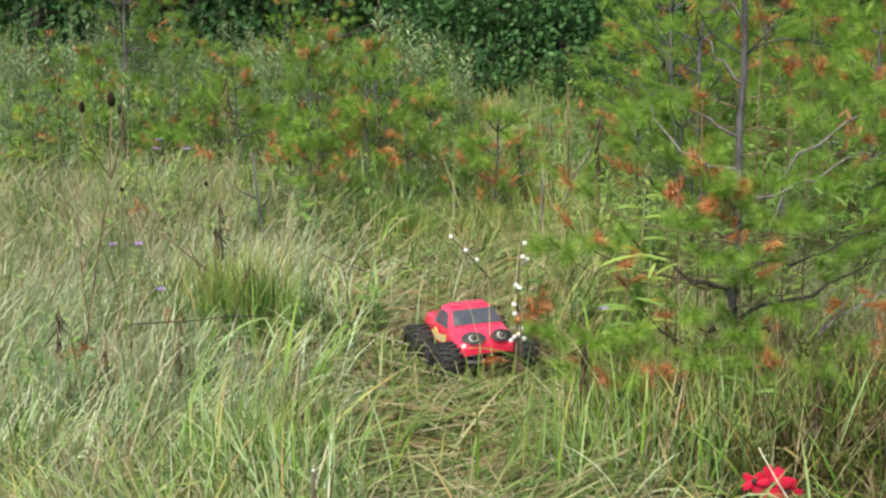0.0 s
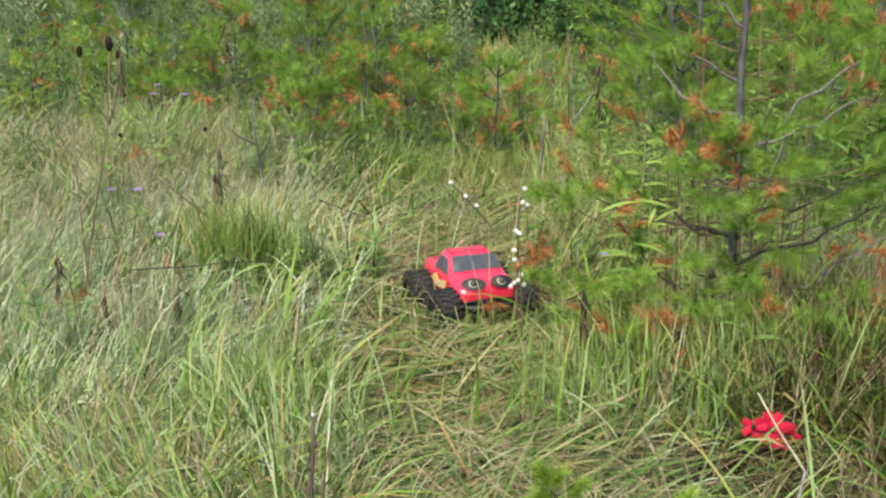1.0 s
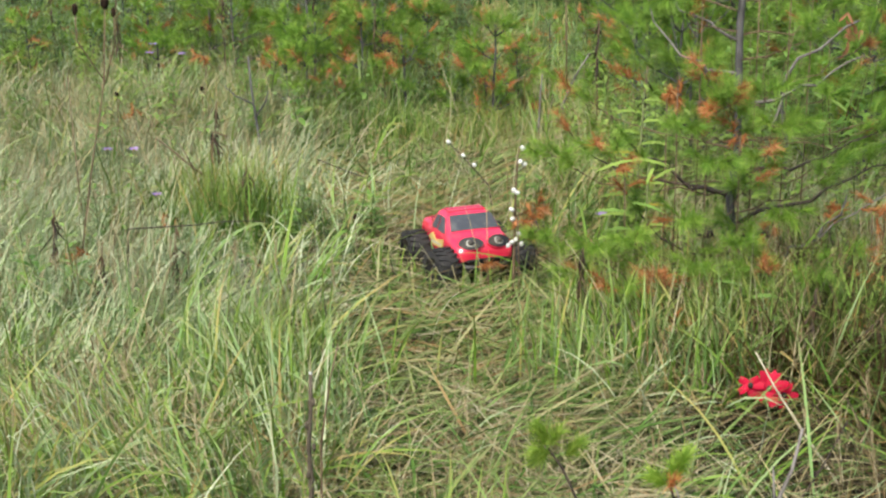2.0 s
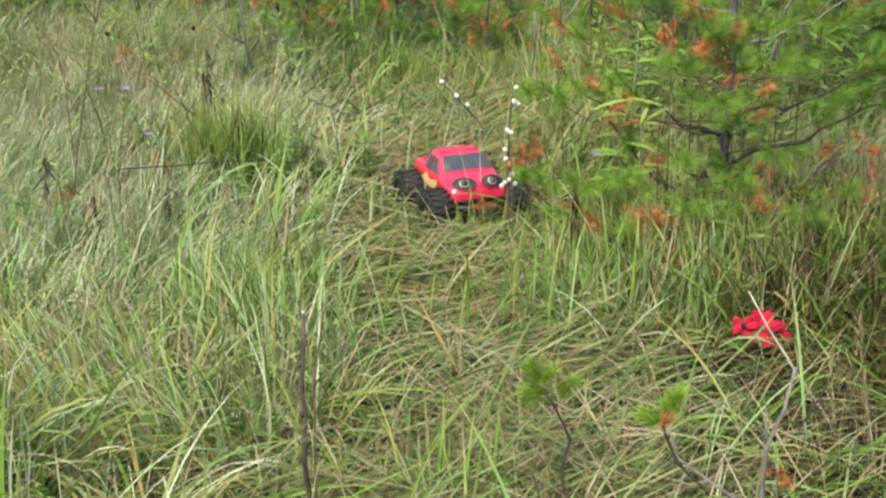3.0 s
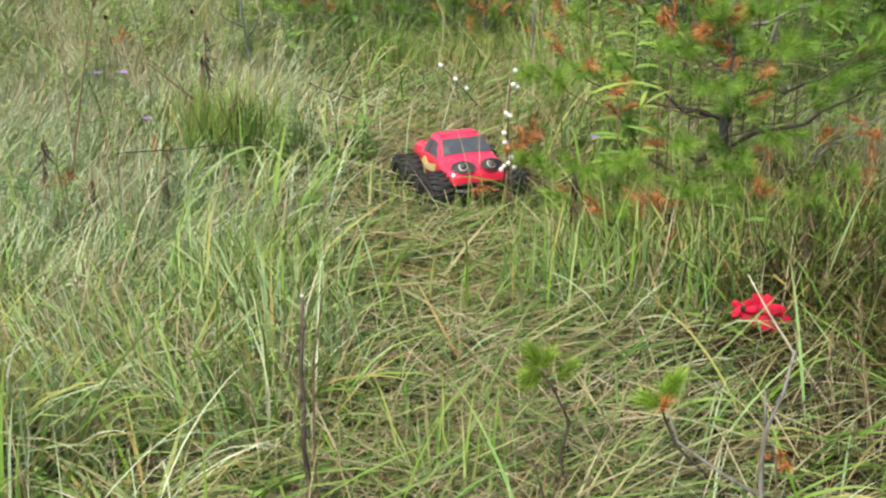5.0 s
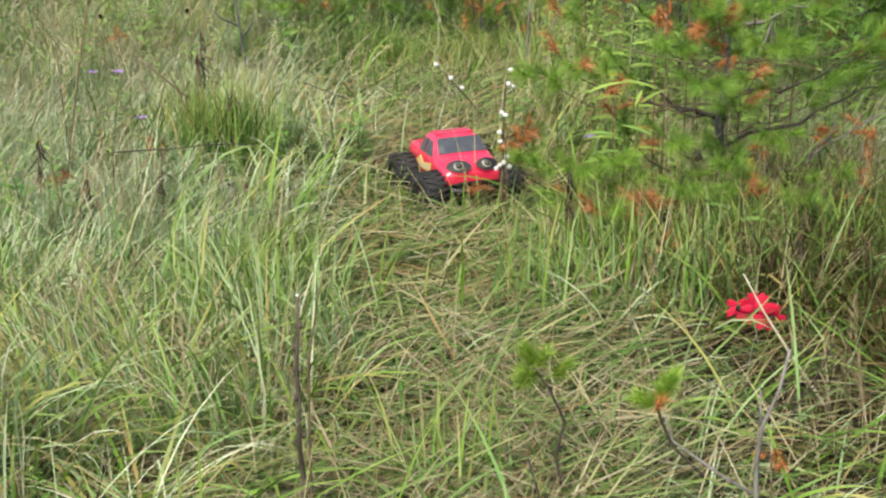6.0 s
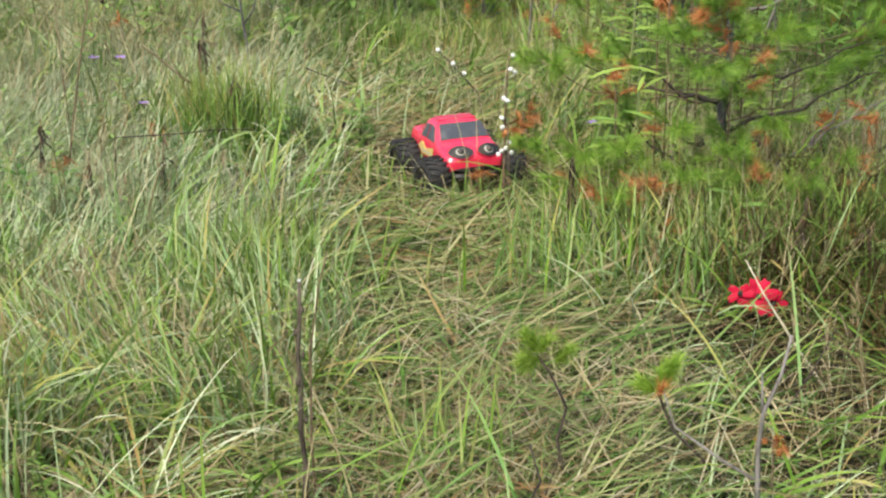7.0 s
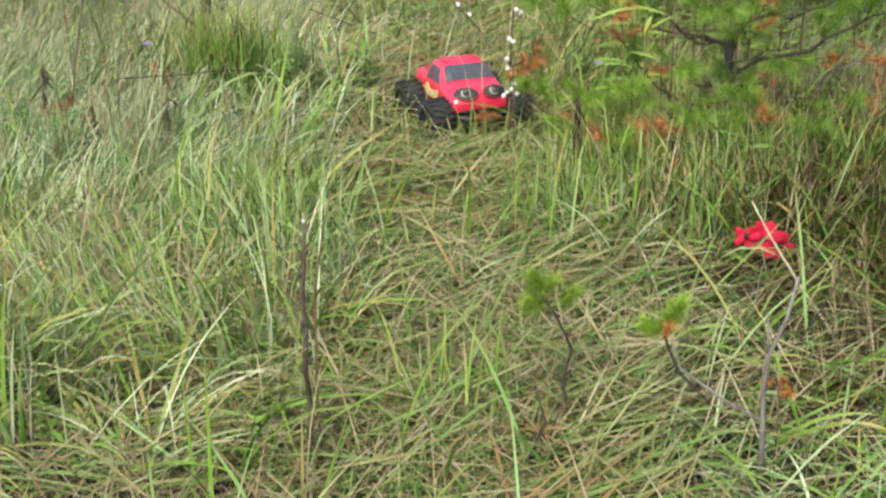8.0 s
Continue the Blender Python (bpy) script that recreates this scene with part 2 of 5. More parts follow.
def blades(rng, x, y, length, width, az, tilt, bend, segs, base=0.0):
    """Arrays of bent, tapered, twisted grass blades that stand at x, y and lean towards az."""
    n = len(x)
    pos = np.stack([x, y, lift(x, y) + base], 1)
    ca, sa = np.cos(az), np.sin(az)
    twist = rng.uniform(-0.9, 0.9, n)
    levels, along = [], []
    for k in range(segs + 1):
        u = k / segs
        th = tilt + bend * u ** 1.4
        side = np.stack([-sa, ca, np.zeros(n)], 1)
        nor = np.stack([-np.cos(th) * ca, -np.cos(th) * sa, np.sin(th)], 1)
        tw = twist * (0.4 + u)
        s = side * np.cos(tw)[:, None] + nor * np.sin(tw)[:, None]
        w = width * 0.5 * (1 - u ** 2.2) * (0.65 + 0.35 * min(1, u * 3))
        if k < segs:
            levels += [pos - s * w[:, None], pos + s * w[:, None]]
            along += [np.full(n, u)] * 2
        else:
            levels.append(pos.copy())
            along.append(np.ones(n))
        step = (length / segs)[:, None] * np.stack([np.sin(th) * ca, np.sin(th) * sa, np.cos(th)], 1)
        pos = pos + step
        floor_z = lift(pos[:, 0], pos[:, 1]) + 0.006 + 0.02 * (np.abs(twist))
        pos[:, 2] = np.maximum(pos[:, 2], floor_z)
    m = 2 * segs + 1
    verts = np.stack(levels, 1).reshape(-1, 3)
    tris = []
    for k in range(segs):
        a = 2 * k
        if k < segs - 1:
            tris += [(a, a + 1, a + 3), (a, a + 3, a + 2)]
        else:
            tris.append((a, a + 1, a + 2))
    tris = (np.arange(n)[:, None, None] * m + np.array(tris)[None]).reshape(-1, 3)
    return verts, tris, np.stack(along, 1).ravel()


def joined(batches):
    v, f, a, n = [], [], [], 0
    for verts, tris, along in batches:
        v.append(verts), f.append(tris + n), a.append(along)
        n += len(verts)
    return np.concatenate(v), np.concatenate(f), np.concatenate(a)


# ---------------------------------------------------------------- ground
def ground_sheet():
    """One sheet, fine near the camera's field and coarse out to the horizon."""
    inner = np.linspace(-9, 9, 91)
    far = np.array([12, 16, 22, 32, 50, 90, 180, 400, 900.0])
    xs = np.concatenate([-far[::-1], inner, far])
    ys = xs + 6
    shape = Shape()
    verts = [(x, y, float(lift(x, y)) * (1.0 if abs(x) < 40 and abs(y) < 40 else 0.0)) for y in ys for x in xs]
    n = len(xs)
    shape.add(verts, [(j * n + i, j * n + i + 1, (j + 1) * n + i + 1, (j + 1) * n + i) for j in range(n - 1) for i in range(n - 1)])
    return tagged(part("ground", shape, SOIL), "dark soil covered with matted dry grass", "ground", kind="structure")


ground_sheet()


def track_x(y):
    """Centre line of the driven lane of pressed grass."""
    return np.interp(y, [0, 2.5, 3.5, 4.5, 5.6, 7.0, 9.0, 13.0], [0.05, 0.10, 0.10, 0.0, -0.04, 0.12, 0.34, 0.6])


def track_half(y):
    return np.interp(y, [0, 3, 4.5, 5.6, 6.2, 7.0, 13], [0.46, 0.44, 0.46, 0.56, 0.46, 0.28, 0.2])


def sweep(x, y):
    """The way in which the grass of a spot is combed over."""
    return -0.5 + 1.5 * np.sin(1.7 * x + 1.1 * y) * np.cos(1.9 * y - 0.9 * x) + 0.7 * np.sin(5.3 * x + 2.1 * y)


def in_track(x, y):
    """0 outside the pressed lane, 1 in its middle."""
    return np.clip(2.4 - 2.4 * np.abs(x - track_x(y)) / track_half(y), 0, 1)


CLEARINGS = ((0.78, 3.1, 0.32, 0.88), (0.04, 4.36, 0.46, 0.99), (0.21, 4.05, 0.18, 0.8), (0.27, 2.35, 0.2, 0.5), (-0.2, 2.25, 0.18, 0.95), (0.86, 4.05, 0.25, 0.6), (-0.57, 4.55, 0.38, 0.97), (-0.55, 4.28, 0.22, 0.6), (-0.44, 5.15, 0.28, 0.6), (0.0, 5.85, 0.34, 0.8), (-0.12, 3.2, 0.15, 0.5), (-0.7, 2.2, 0.6, 0.85), (0.75, 2.55, 0.25, 0.5))


def thinned(rng, x, y):
    """Where grass still stands: not in the lane, less in the trodden spots."""
    keep = rng.random(len(x)) > in_track(x, y) * np.where(y > 4.8, 0.74, 0.95)
    for cx, cy, r, s in CLEARINGS:
        keep &= rng.random(len(x)) > s * np.clip(1.5 - 1.5 * np.hypot(x - cx, y - cy) / r, 0, 1)
    return keep


def scatter(rng, n, x0, x1, y0, y1):
    return rng.uniform(x0, x1, n), rng.uniform(y0, y1, n)


def clumped(rng, n, x0, x1, y0, y1, clumps, spread):
    cx, cy = scatter(rng, clumps, x0, x1, y0, y1)
    i = rng.integers(0, clumps, n)
    return cx[i] + rng.normal(0, spread, n), cy[i] + rng.normal(0, spread, n), i


# ---------------------------------------------------------------- grass
NEAR = (-2.5, 2.6, 1.0, 9.0)


def meadow(rng):
    """The knee-high meadow beside the lane, in clumps of different lean and height."""
    out = []
    for n, lo, hi, w0, w1, clumps, spread in ((42000, 0.14, 0.30, 0.003, 0.007, 2600, 0.06), (17000, 0.24, 0.42, 0.0025, 0.005, 700, 0.06)):
        x, y, i = clumped(rng, n, *NEAR, clumps, spread)
        keep = thinned(rng, x, y) & (rng.random(n) > 0.7 * np.clip((x - 0.6) / 0.3, 0, 1) * (y < 4.6) * (y > 3.0)) & (rng.random(n) > 0.5 * np.clip((3.4 - y) / 0.5, 0, 1))
        x, y, i = x[keep], y[keep], i[keep]
        n = len(x)
        near = np.clip((3.6 - y) / 1.6, 0, 1)
        low_right = np.clip((x - 0.1) / 0.4, 0, 1) * np.clip((3.5 - y) / 0.5, 0, 1)
        tall = rng.uniform(0.5, 1.1, clumps)[i] * np.clip(1.15 - 0.45 * np.clip(y - 6.3, 0, 1), 0.7, 1)
        length = rng.uniform(lo, hi, n) * (1 - 0.15 * near) * (1 - 0.4 * low_right) * tall
        az = sweep(x, y) * (1 - near) - 0.5 * near + rng.normal(0, 1.0, clumps)[i] * (1 + 0.6 * near) + rng.normal(0, 0.6, n)
        tilt = np.abs(rng.normal(0.35, 0.3, clumps))[i] + np.abs(rng.normal(0.3, 0.35, n)) + 0.9 * near * rng.random(n) + 0.4 * low_right
        out.append(blades(rng, x, y, length, rng.uniform(w0, w1, n), az, tilt, rng.uniform(0.4, 2.2, n), 5))
    return tagged(part("meadow_grass", mesh_of("meadow_grass", *joined(out)), GRASS), "knee-high tangled green and yellowing meadow grass", "grass", kind="stuff")


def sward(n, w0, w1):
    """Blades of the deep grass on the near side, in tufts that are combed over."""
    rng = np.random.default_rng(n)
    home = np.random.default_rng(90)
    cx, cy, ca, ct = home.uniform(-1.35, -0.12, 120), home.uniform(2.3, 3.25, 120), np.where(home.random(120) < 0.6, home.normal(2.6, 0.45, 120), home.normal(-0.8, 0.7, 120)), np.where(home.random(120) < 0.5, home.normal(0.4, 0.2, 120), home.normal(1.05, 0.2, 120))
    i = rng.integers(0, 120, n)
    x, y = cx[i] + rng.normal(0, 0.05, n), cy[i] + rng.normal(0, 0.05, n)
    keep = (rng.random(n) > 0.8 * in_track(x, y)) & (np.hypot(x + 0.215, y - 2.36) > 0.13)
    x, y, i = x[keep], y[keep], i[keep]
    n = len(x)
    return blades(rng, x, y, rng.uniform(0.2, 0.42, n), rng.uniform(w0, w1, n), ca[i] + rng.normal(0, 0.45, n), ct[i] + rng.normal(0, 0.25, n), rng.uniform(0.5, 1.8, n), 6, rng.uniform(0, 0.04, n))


def broad(rng):
    """Broad arching blades, in tufts."""
    out = []
    x, y, i = clumped(rng, 15000, *NEAR, 1100, 0.05)
    keep = thinned(rng, x, y)
    x, y, i = x[keep], y[keep], i[keep]
    n = len(x)
    near = np.clip((3.6 - y) / 1.6, 0, 1)
    out.append(blades(rng, x, y, rng.uniform(0.16, 0.4, n) * (1 - 0.2 * near), rng.uniform(0.005, 0.012, n), sweep(x, y) * (1 - near) - 0.5 * near + rng.normal(0, 1.0, 1100)[i] + rng.normal(0, 0.4, n),
                      np.abs(rng.normal(0.55, 0.4, n)) + 0.8 * near, rng.uniform(0.4, 1.9, n), 6))
    x, y = scatter(rng, 2700, -1.6, 1.3, 1.2, 3.7)
    keep = thinned(rng, x, y) & (rng.random(2700) < np.where(x > 0.2, 0.35, 0.8))
    x, y = x[keep], y[keep]
    n = len(x)
    out.append(blades(rng, x, y, rng.uniform(0.22, 0.46, n), rng.uniform(0.004, 0.009, n), rng.normal(-0.5, 1.7, n), np.abs(rng.normal(1.05, 0.35, n)), rng.uniform(0.0, 0.9, n), 6, rng.uniform(0, 0.05, n)))
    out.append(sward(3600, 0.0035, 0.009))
    # upright tussocks that stand out of the meadow
    for cx, cy, n, spread, tall in ((-0.40, 3.35, 300, 0.12, 0.32), (-0.70, 4.70, 110, 0.1, 0.34), (0.36, 3.5, 170, 0.13, 0.32), (0.62, 3.55, 200, 0.14, 0.3), (0.48, 3.8, 120, 0.1, 0.27), (0.8, 3.9, 120, 0.12, 0.26),
                                    (0.95, 3.7, 90, 0.2, 0.28), (1.3, 3.95, 80, 0.2, 0.3), (-0.12, 7.2, 240, 0.2, 0.35), (0.05, 2.55, 60, 0.06, 0.25), (0.0, 4.15, 40, 0.1, 0.16), (0.2, 4.17, 34, 0.07, 0.19), (-0.2, 4.3, 30, 0.06, 0.17)):
        x, y = rng.normal(cx, spread, n), rng.normal(cy, spread * 0.8, n)
        out.append(blades(rng, x, y, rng.uniform(0.6, 1.1, n) * tall, rng.uniform(0.004, 0.008, n), rng.uniform(0, 6.28, n), np.abs(rng.normal(0.1, 0.15, n)), rng.uniform(0.1, 1.2, n), 6))
    return tagged(part("broad_grass", mesh_of("broad_grass", *joined(out)), WIDE), "broad arching green grass blades in loose tussocks", "grass", kind="stuff")


def straw(rng):
    """Bleached stalks: lying through the near field, upright and dense in the pale patch."""
    out = []
    x, y = scatter(rng, 13000, *NEAR)
    keep = thinned(rng, x, y) & ((y < 7.2) | (rng.random(len(x)) < 0.3)) & ((x < 0.45) | (y < 3.0) | (rng.random(len(x)) < 0.35)) & ((y > 3.3) | (rng.random(len(x)) < np.where((y < 2.7) & (x < -0.2), 0.25, 0.5)))
    x, y = x[keep], y[keep]
    n = len(x)
    out.append(blades(rng, x, y, rng.uniform(0.15, 0.42, n), rng.uniform(0.0016, 0.0038, n), rng.uniform(0, 6.28, n), rng.uniform(0.3, 1.45, n), rng.uniform(0.0, 0.9, n), 4, 0.02 + 0.08 * rng.random(n)))
    x, y = rng.normal(-1.35, 0.55, 4200), rng.normal(6.0, 0.8, 4200)
    keep = thinned(rng, x, y) & (y < 7.6)
    x, y = x[keep], y[keep]
    n = len(x)
    out.append(blades(rng, x, y, rng.uniform(0.18, 0.36, n), rng.uniform(0.002, 0.004, n), rng.normal(-0.3, 1.5, n), np.abs(rng.normal(0.3, 0.25, n)), rng.uniform(0.3, 1.8, n), 5))
    x, y = rng.normal(0.5, 0.3, 500), rng.normal(2.6, 0.3, 500)
    n = len(x)
    out.append(blades(rng, x, y, rng.uniform(0.12, 0.34, n), rng.uniform(0.002, 0.0045, n), rng.uniform(0, 6.28, n), rng.uniform(0.7, 1.5, n), rng.uniform(0.0, 0.6, n), 4, 0.03 * rng.random(n)))
    x, y = rng.normal(1.0, 0.45, 1500), rng.normal(5.0, 0.55, 1500)
    n = len(x)
    out.append(blades(rng, x, y, rng.uniform(0.2, 0.4, n), rng.uniform(0.002, 0.0035, n), rng.uniform(0, 6.28, n), np.abs(rng.normal(0.3, 0.3, n)), rng.uniform(0.1, 0.9, n), 4))
    x, y = rng.uniform(0.62, 1.5, 900), rng.uniform(3.9, 4.6, 900)
    out.append(blades(rng, x, y, rng.uniform(0.16, 0.36, 900), rng.uniform(0.002, 0.0038, 900), rng.uniform(0, 6.28, 900), np.abs(rng.normal(0.3, 0.3, 900)), rng.uniform(0.1, 1.1, 900), 4))
    x, y = rng.uniform(0.3, 0.95, 450), rng.uniform(3.35, 3.9, 450)
    out.append(blades(rng, x, y, rng.uniform(0.16, 0.34, 450), rng.uniform(0.002, 0.004, 450), rng.uniform(0, 6.28, 450), np.abs(rng.normal(0.25, 0.3, 450)), rng.uniform(0.1, 1.0, 450), 4))
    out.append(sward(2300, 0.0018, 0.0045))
    return tagged(part("dry_straw", mesh_of("dry_straw", *joined(out)), STRAW), "bleached dry grass stalks tangled through the meadow", "dry grass", kind="stuff")


def pale(rng):
    """Pale grey-green leaves that arch through the open side of the meadow."""
    out = []
    for n, cx, sx, y0, y1, w0, w1 in ((1200, -0.7, 0.42, 2.2, 3.5, 0.003, 0.007), (2600, -1.35, 0.25, 3.4, 5.0, 0.0026, 0.005), (1700, 1.3, 0.22, 4.35, 5.4, 0.0026, 0.005), (9000, -0.9, 0.4, 3.3, 5.6, 0.0026, 0.0055), (14500, -1.3, 0.5, 4.4, 7.2, 0.0022, 0.0045), (1000, 0.3, 0.3, 1.6, 3.4, 0.003, 0.007)):
        x, y = rng.normal(cx, sx, n), rng.uniform(y0, y1, n)
        keep = thinned(rng, x, y)
        x, y = x[keep], y[keep]
        n = len(x)
        out.append(blades(rng, x, y, rng.uniform(0.14, 0.32, n), rng.uniform(w0, w1, n), sweep(x, y) + rng.normal(0, 1.0, n), np.abs(rng.normal(0.6, 0.4, n)) + 0.5 * np.clip(3.6 - y, 0, 1), rng.uniform(0.3, 1.6, n), 5))
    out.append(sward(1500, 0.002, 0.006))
    return tagged(part("pale_grass", mesh_of("pale_grass", *joined(out)), PALE), "pale grey-green arching meadow grass", "grass", kind="stuff")


def seed_heads(rng):
    """Fine tan flowering heads of the grass, each a bundle of thin spikelets on its stalk."""
    out = []
    for n, cx, sx, cy, sy, clumps in ((420, -0.75, 0.3, 2.9, 0.5, 26), (200, -0.95, 0.35, 4.1, 0.6, 20), (130, -1.2, 0.5, 6.0, 0.8, 18), (200, 0.45, 0.35, 2.7, 0.4, 14), (260, 0.8, 0.4, 5.6, 0.7, 20)):
        i = rng.integers(0, clumps, n)
        x, y = rng.normal(cx, sx, clumps)[i] + rng.normal(0, 0.05, n), rng.normal(cy, sy, clumps)[i] + rng.normal(0, 0.05, n)
        keep = thinned(rng, x, y)
        x, y = x[keep], y[keep]
        n = len(x)
        h, az, lean = rng.uniform(0.13, 0.3, n), rng.uniform(0, 6.28, n), np.abs(rng.normal(0.25, 0.15, n))
        out.append(blades(rng, x, y, h / np.cos(lean), np.full(n, 0.0016), az, lean, np.zeros(n), 3))
        hx, hy = x + np.cos(az) * h * np.tan(lean), y + np.sin(az) * h * np.tan(lean)
        for k in range(9):
            out.append(blades(rng, hx, hy, rng.uniform(0.02, 0.06, n), rng.uniform(0.0013, 0.0024, n), az + rng.normal(0, 1.0, n), lean + np.abs(rng.normal(0.15, 0.25, n)), rng.uniform(0, 0.9, n), 3, h - rng.uniform(0.0, 0.05, n)))
    x, y = rng.normal(-0.5, 0.55, 1500), rng.uniform(1.6, 3.3, 1500)
    out.append(blades(rng, x, y, rng.uniform(0.12, 0.3, 1500), rng.uniform(0.0025, 0.0055, 1500), rng.uniform(0, 6.28, 1500), rng.uniform(0.7, 1.5, 1500), rng.uniform(0, 0.8, 1500), 4, rng.uniform(0.0, 0.06, 1500)))
    x, y = rng.uniform(-1.4, 0.2, 2000), rng.uniform(1.7, 2.65, 2000)
    out.append(blades(rng, x, y, rng.uniform(0.1, 0.28, 2000), rng.uniform(0.0025, 0.006, 2000), rng.uniform(0, 6.28, 2000), rng.uniform(1.0, 1.5, 2000), rng.uniform(0, 0.6, 2000), 4, rng.uniform(0.0, 0.05, 2000)))
    return tagged(part("grass_seed_heads", mesh_of("grass_seed_heads", *joined(out)), TAN), "fine tan and mauve-brown grass seed heads and dead blades", "grass", kind="stuff")


def undergrowth(rng):
    """Brown dead growth under the pines, its dark blades also standing in for their shade."""
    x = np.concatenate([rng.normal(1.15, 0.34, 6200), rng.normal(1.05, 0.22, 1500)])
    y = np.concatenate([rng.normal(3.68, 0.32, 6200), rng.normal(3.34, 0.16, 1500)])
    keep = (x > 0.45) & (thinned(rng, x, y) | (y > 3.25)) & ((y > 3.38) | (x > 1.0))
    x, y = x[keep], y[keep]
    n = len(x)
    b = blades(rng, x, y, rng.uniform(0.1, 0.34, n), rng.uniform(0.003, 0.008, n), rng.uniform(0, 6.28, n), np.abs(rng.normal(0.4, 0.4, n)), rng.uniform(0.2, 1.8, n), 4)
    x, y = rng.uniform(0.5, 1.25, 1100), rng.uniform(2.6, 3.35, 1100)
    flat = blades(rng, x, y, rng.uniform(0.1, 0.28, 1100), rng.uniform(0.0025, 0.006, 1100), rng.uniform(0, 6.28, 1100), rng.normal(1.3, 0.2, 1100), rng.uniform(-0.1, 0.5, 1100), 4, rng.uniform(0.0, 0.05, 1100))
    return tagged(part("dead_undergrowth", mesh_of("dead_undergrowth", *joined([b, flat])), SHADED_BRACKEN), "brown dead undergrowth, darkened for the shade beneath the pines", "undergrowth", kind="stuff")


def pressed(rng):
    """Blades lying flat in the driven lane."""
    out = []
    y = rng.uniform(1.2, 10.0, 20000)
    y = y[(y > 3.2) | (rng.random(len(y)) < 0.8)]
    x = track_x(y) + rng.normal(0, 0.5, len(y)) * track_half(y)
    n = len(x)
    az = np.where(rng.random(n) < 0.5, rng.normal(0.4, 0.7, n), rng.uniform(0, 6.28, n))
    low = 1 - 0.75 * (np.hypot(x - 0.05, y - 4.4) < 0.36)
    out.append(blades(rng, x, y, rng.uniform(0.12, 0.34, n), rng.uniform(0.003, 0.008, n), az, rng.normal(1.35, 0.16, n), rng.uniform(-0.1, 0.45, n), 4, rng.uniform(0.01, 0.07, n) * low))
    return tagged(part("pressed_grass", mesh_of("pressed_grass", *joined(out)), GRASS), "yellow-green grass pressed flat in a driven lane", "grass", kind="stuff")


def pressed_straw(rng):
    """Bleached stalks lying flat in the lane."""
    y = rng.uniform(1.2, 9.0, 9000)
    y = y[(y > 3.2) | (rng.random(len(y)) < 0.62)]
    x = track_x(y) + rng.normal(0, 0.45, len(y)) * track_half(y)
    n = len(x)
    x, y = np.concatenate([x, rng.normal(0.2, 0.16, 900)]), np.concatenate([y, rng.uniform(2.45, 3.3, 900)])
    n = len(x)
    b = blades(rng, x, y, rng.uniform(0.1, 0.3, n), rng.uniform(0.002, 0.0045, n), rng.uniform(0, 6.28, n), rng.normal(1.38, 0.14, n), rng.uniform(-0.1, 0.4, n), 4, rng.uniform(0.02, 0.08, n))
    return tagged(part("pressed_straw", mesh_of("pressed_straw", *b), STRAW), "pale dry stalks pressed flat in a driven lane", "dry grass", kind="stuff")


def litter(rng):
    """Dead matted leaves close to the soil, coloured darker as shade in the grass gaps."""
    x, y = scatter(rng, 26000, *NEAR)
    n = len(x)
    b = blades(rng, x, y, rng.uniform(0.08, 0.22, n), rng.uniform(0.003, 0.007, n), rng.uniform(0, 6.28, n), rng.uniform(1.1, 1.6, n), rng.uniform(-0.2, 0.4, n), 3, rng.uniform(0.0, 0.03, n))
    return tagged(part("grass_litter", mesh_of("grass_litter", *b), SHADED_LITTER), "brown matted dead grass close to the soil, darkened for shade between blades", "litter", kind="stuff")


def outfield(rng):
    """Coarser meadow all round the near field."""
    x, y, _ = clumped(rng, 96000, -8.5, 8.5, -4.0, 13.0, 5200, 0.11)
    keep = ~((x > NEAR[0] + 0.2) & (x < NEAR[1] - 0.2) & (y > NEAR[2] + 0.2) & (y < NEAR[3] - 0.2))
    x, y = x[keep], y[keep]
    n = len(x)
    b = blades(rng, x, y, rng.uniform(0.15, 0.36, n), rng.uniform(0.010, 0.022, n) * np.where((np.abs(x) < 4.5) & (y > 8), 0.4, 1.0), rng.uniform(0, 6.28, n), np.abs(rng.normal(0.4, 0.35, n)), rng.uniform(0.3, 1.6, n), 2)
    return tagged(part("outer_meadow", mesh_of("outer_meadow", *b), GRASS), "rough green and straw-coloured meadow grass", "grass", kind="stuff")


for seed, make in enumerate((meadow, broad, straw, pale, undergrowth, pressed, pressed_straw, litter, outfield, seed_heads)):
    make(np.random.default_rng(40 + seed))


# ---------------------------------------------------------------- young pines
def tuft(rng, at, way, length, count, reach, width=0.0022):
    """Needles that stand off the last stretch of a twig."""
    d = np.array(way) / np.linalg.norm(way)
    a = np.cross(d, (0.3, 0.2, 0.93))
    a /= np.linalg.norm(a)
    b = np.cross(d, a)
    u, ph = rng.random(count), rng.uniform(0, 2 * np.pi, count)
    al = rng.uniform(0.3, 1.3, count) * (1.15 - 0.35 * u)
    r = np.cos(ph)[:, None] * a + np.sin(ph)[:, None] * b
    n = np.cos(al)[:, None] * d + np.sin(al)[:, None] * r
    s = np.cross(n, r + 0.01)
    s /= np.linalg.norm(s, axis=1)[:, None]
    base = np.array(at) + d * (u * length * 0.8)[:, None]
    tip = base + n * (reach * rng.uniform(0.75, 1.15, count))[:, None]
    tip[:, 2] -= 0.12 * reach
    verts = np.stack([base - s * width / 2, base + s * width / 2, tip], 1).reshape(-1, 3)
    return verts, np.arange(3 * count).reshape(-1, 3), np.tile([0.0, 0.0, 1.0], count)


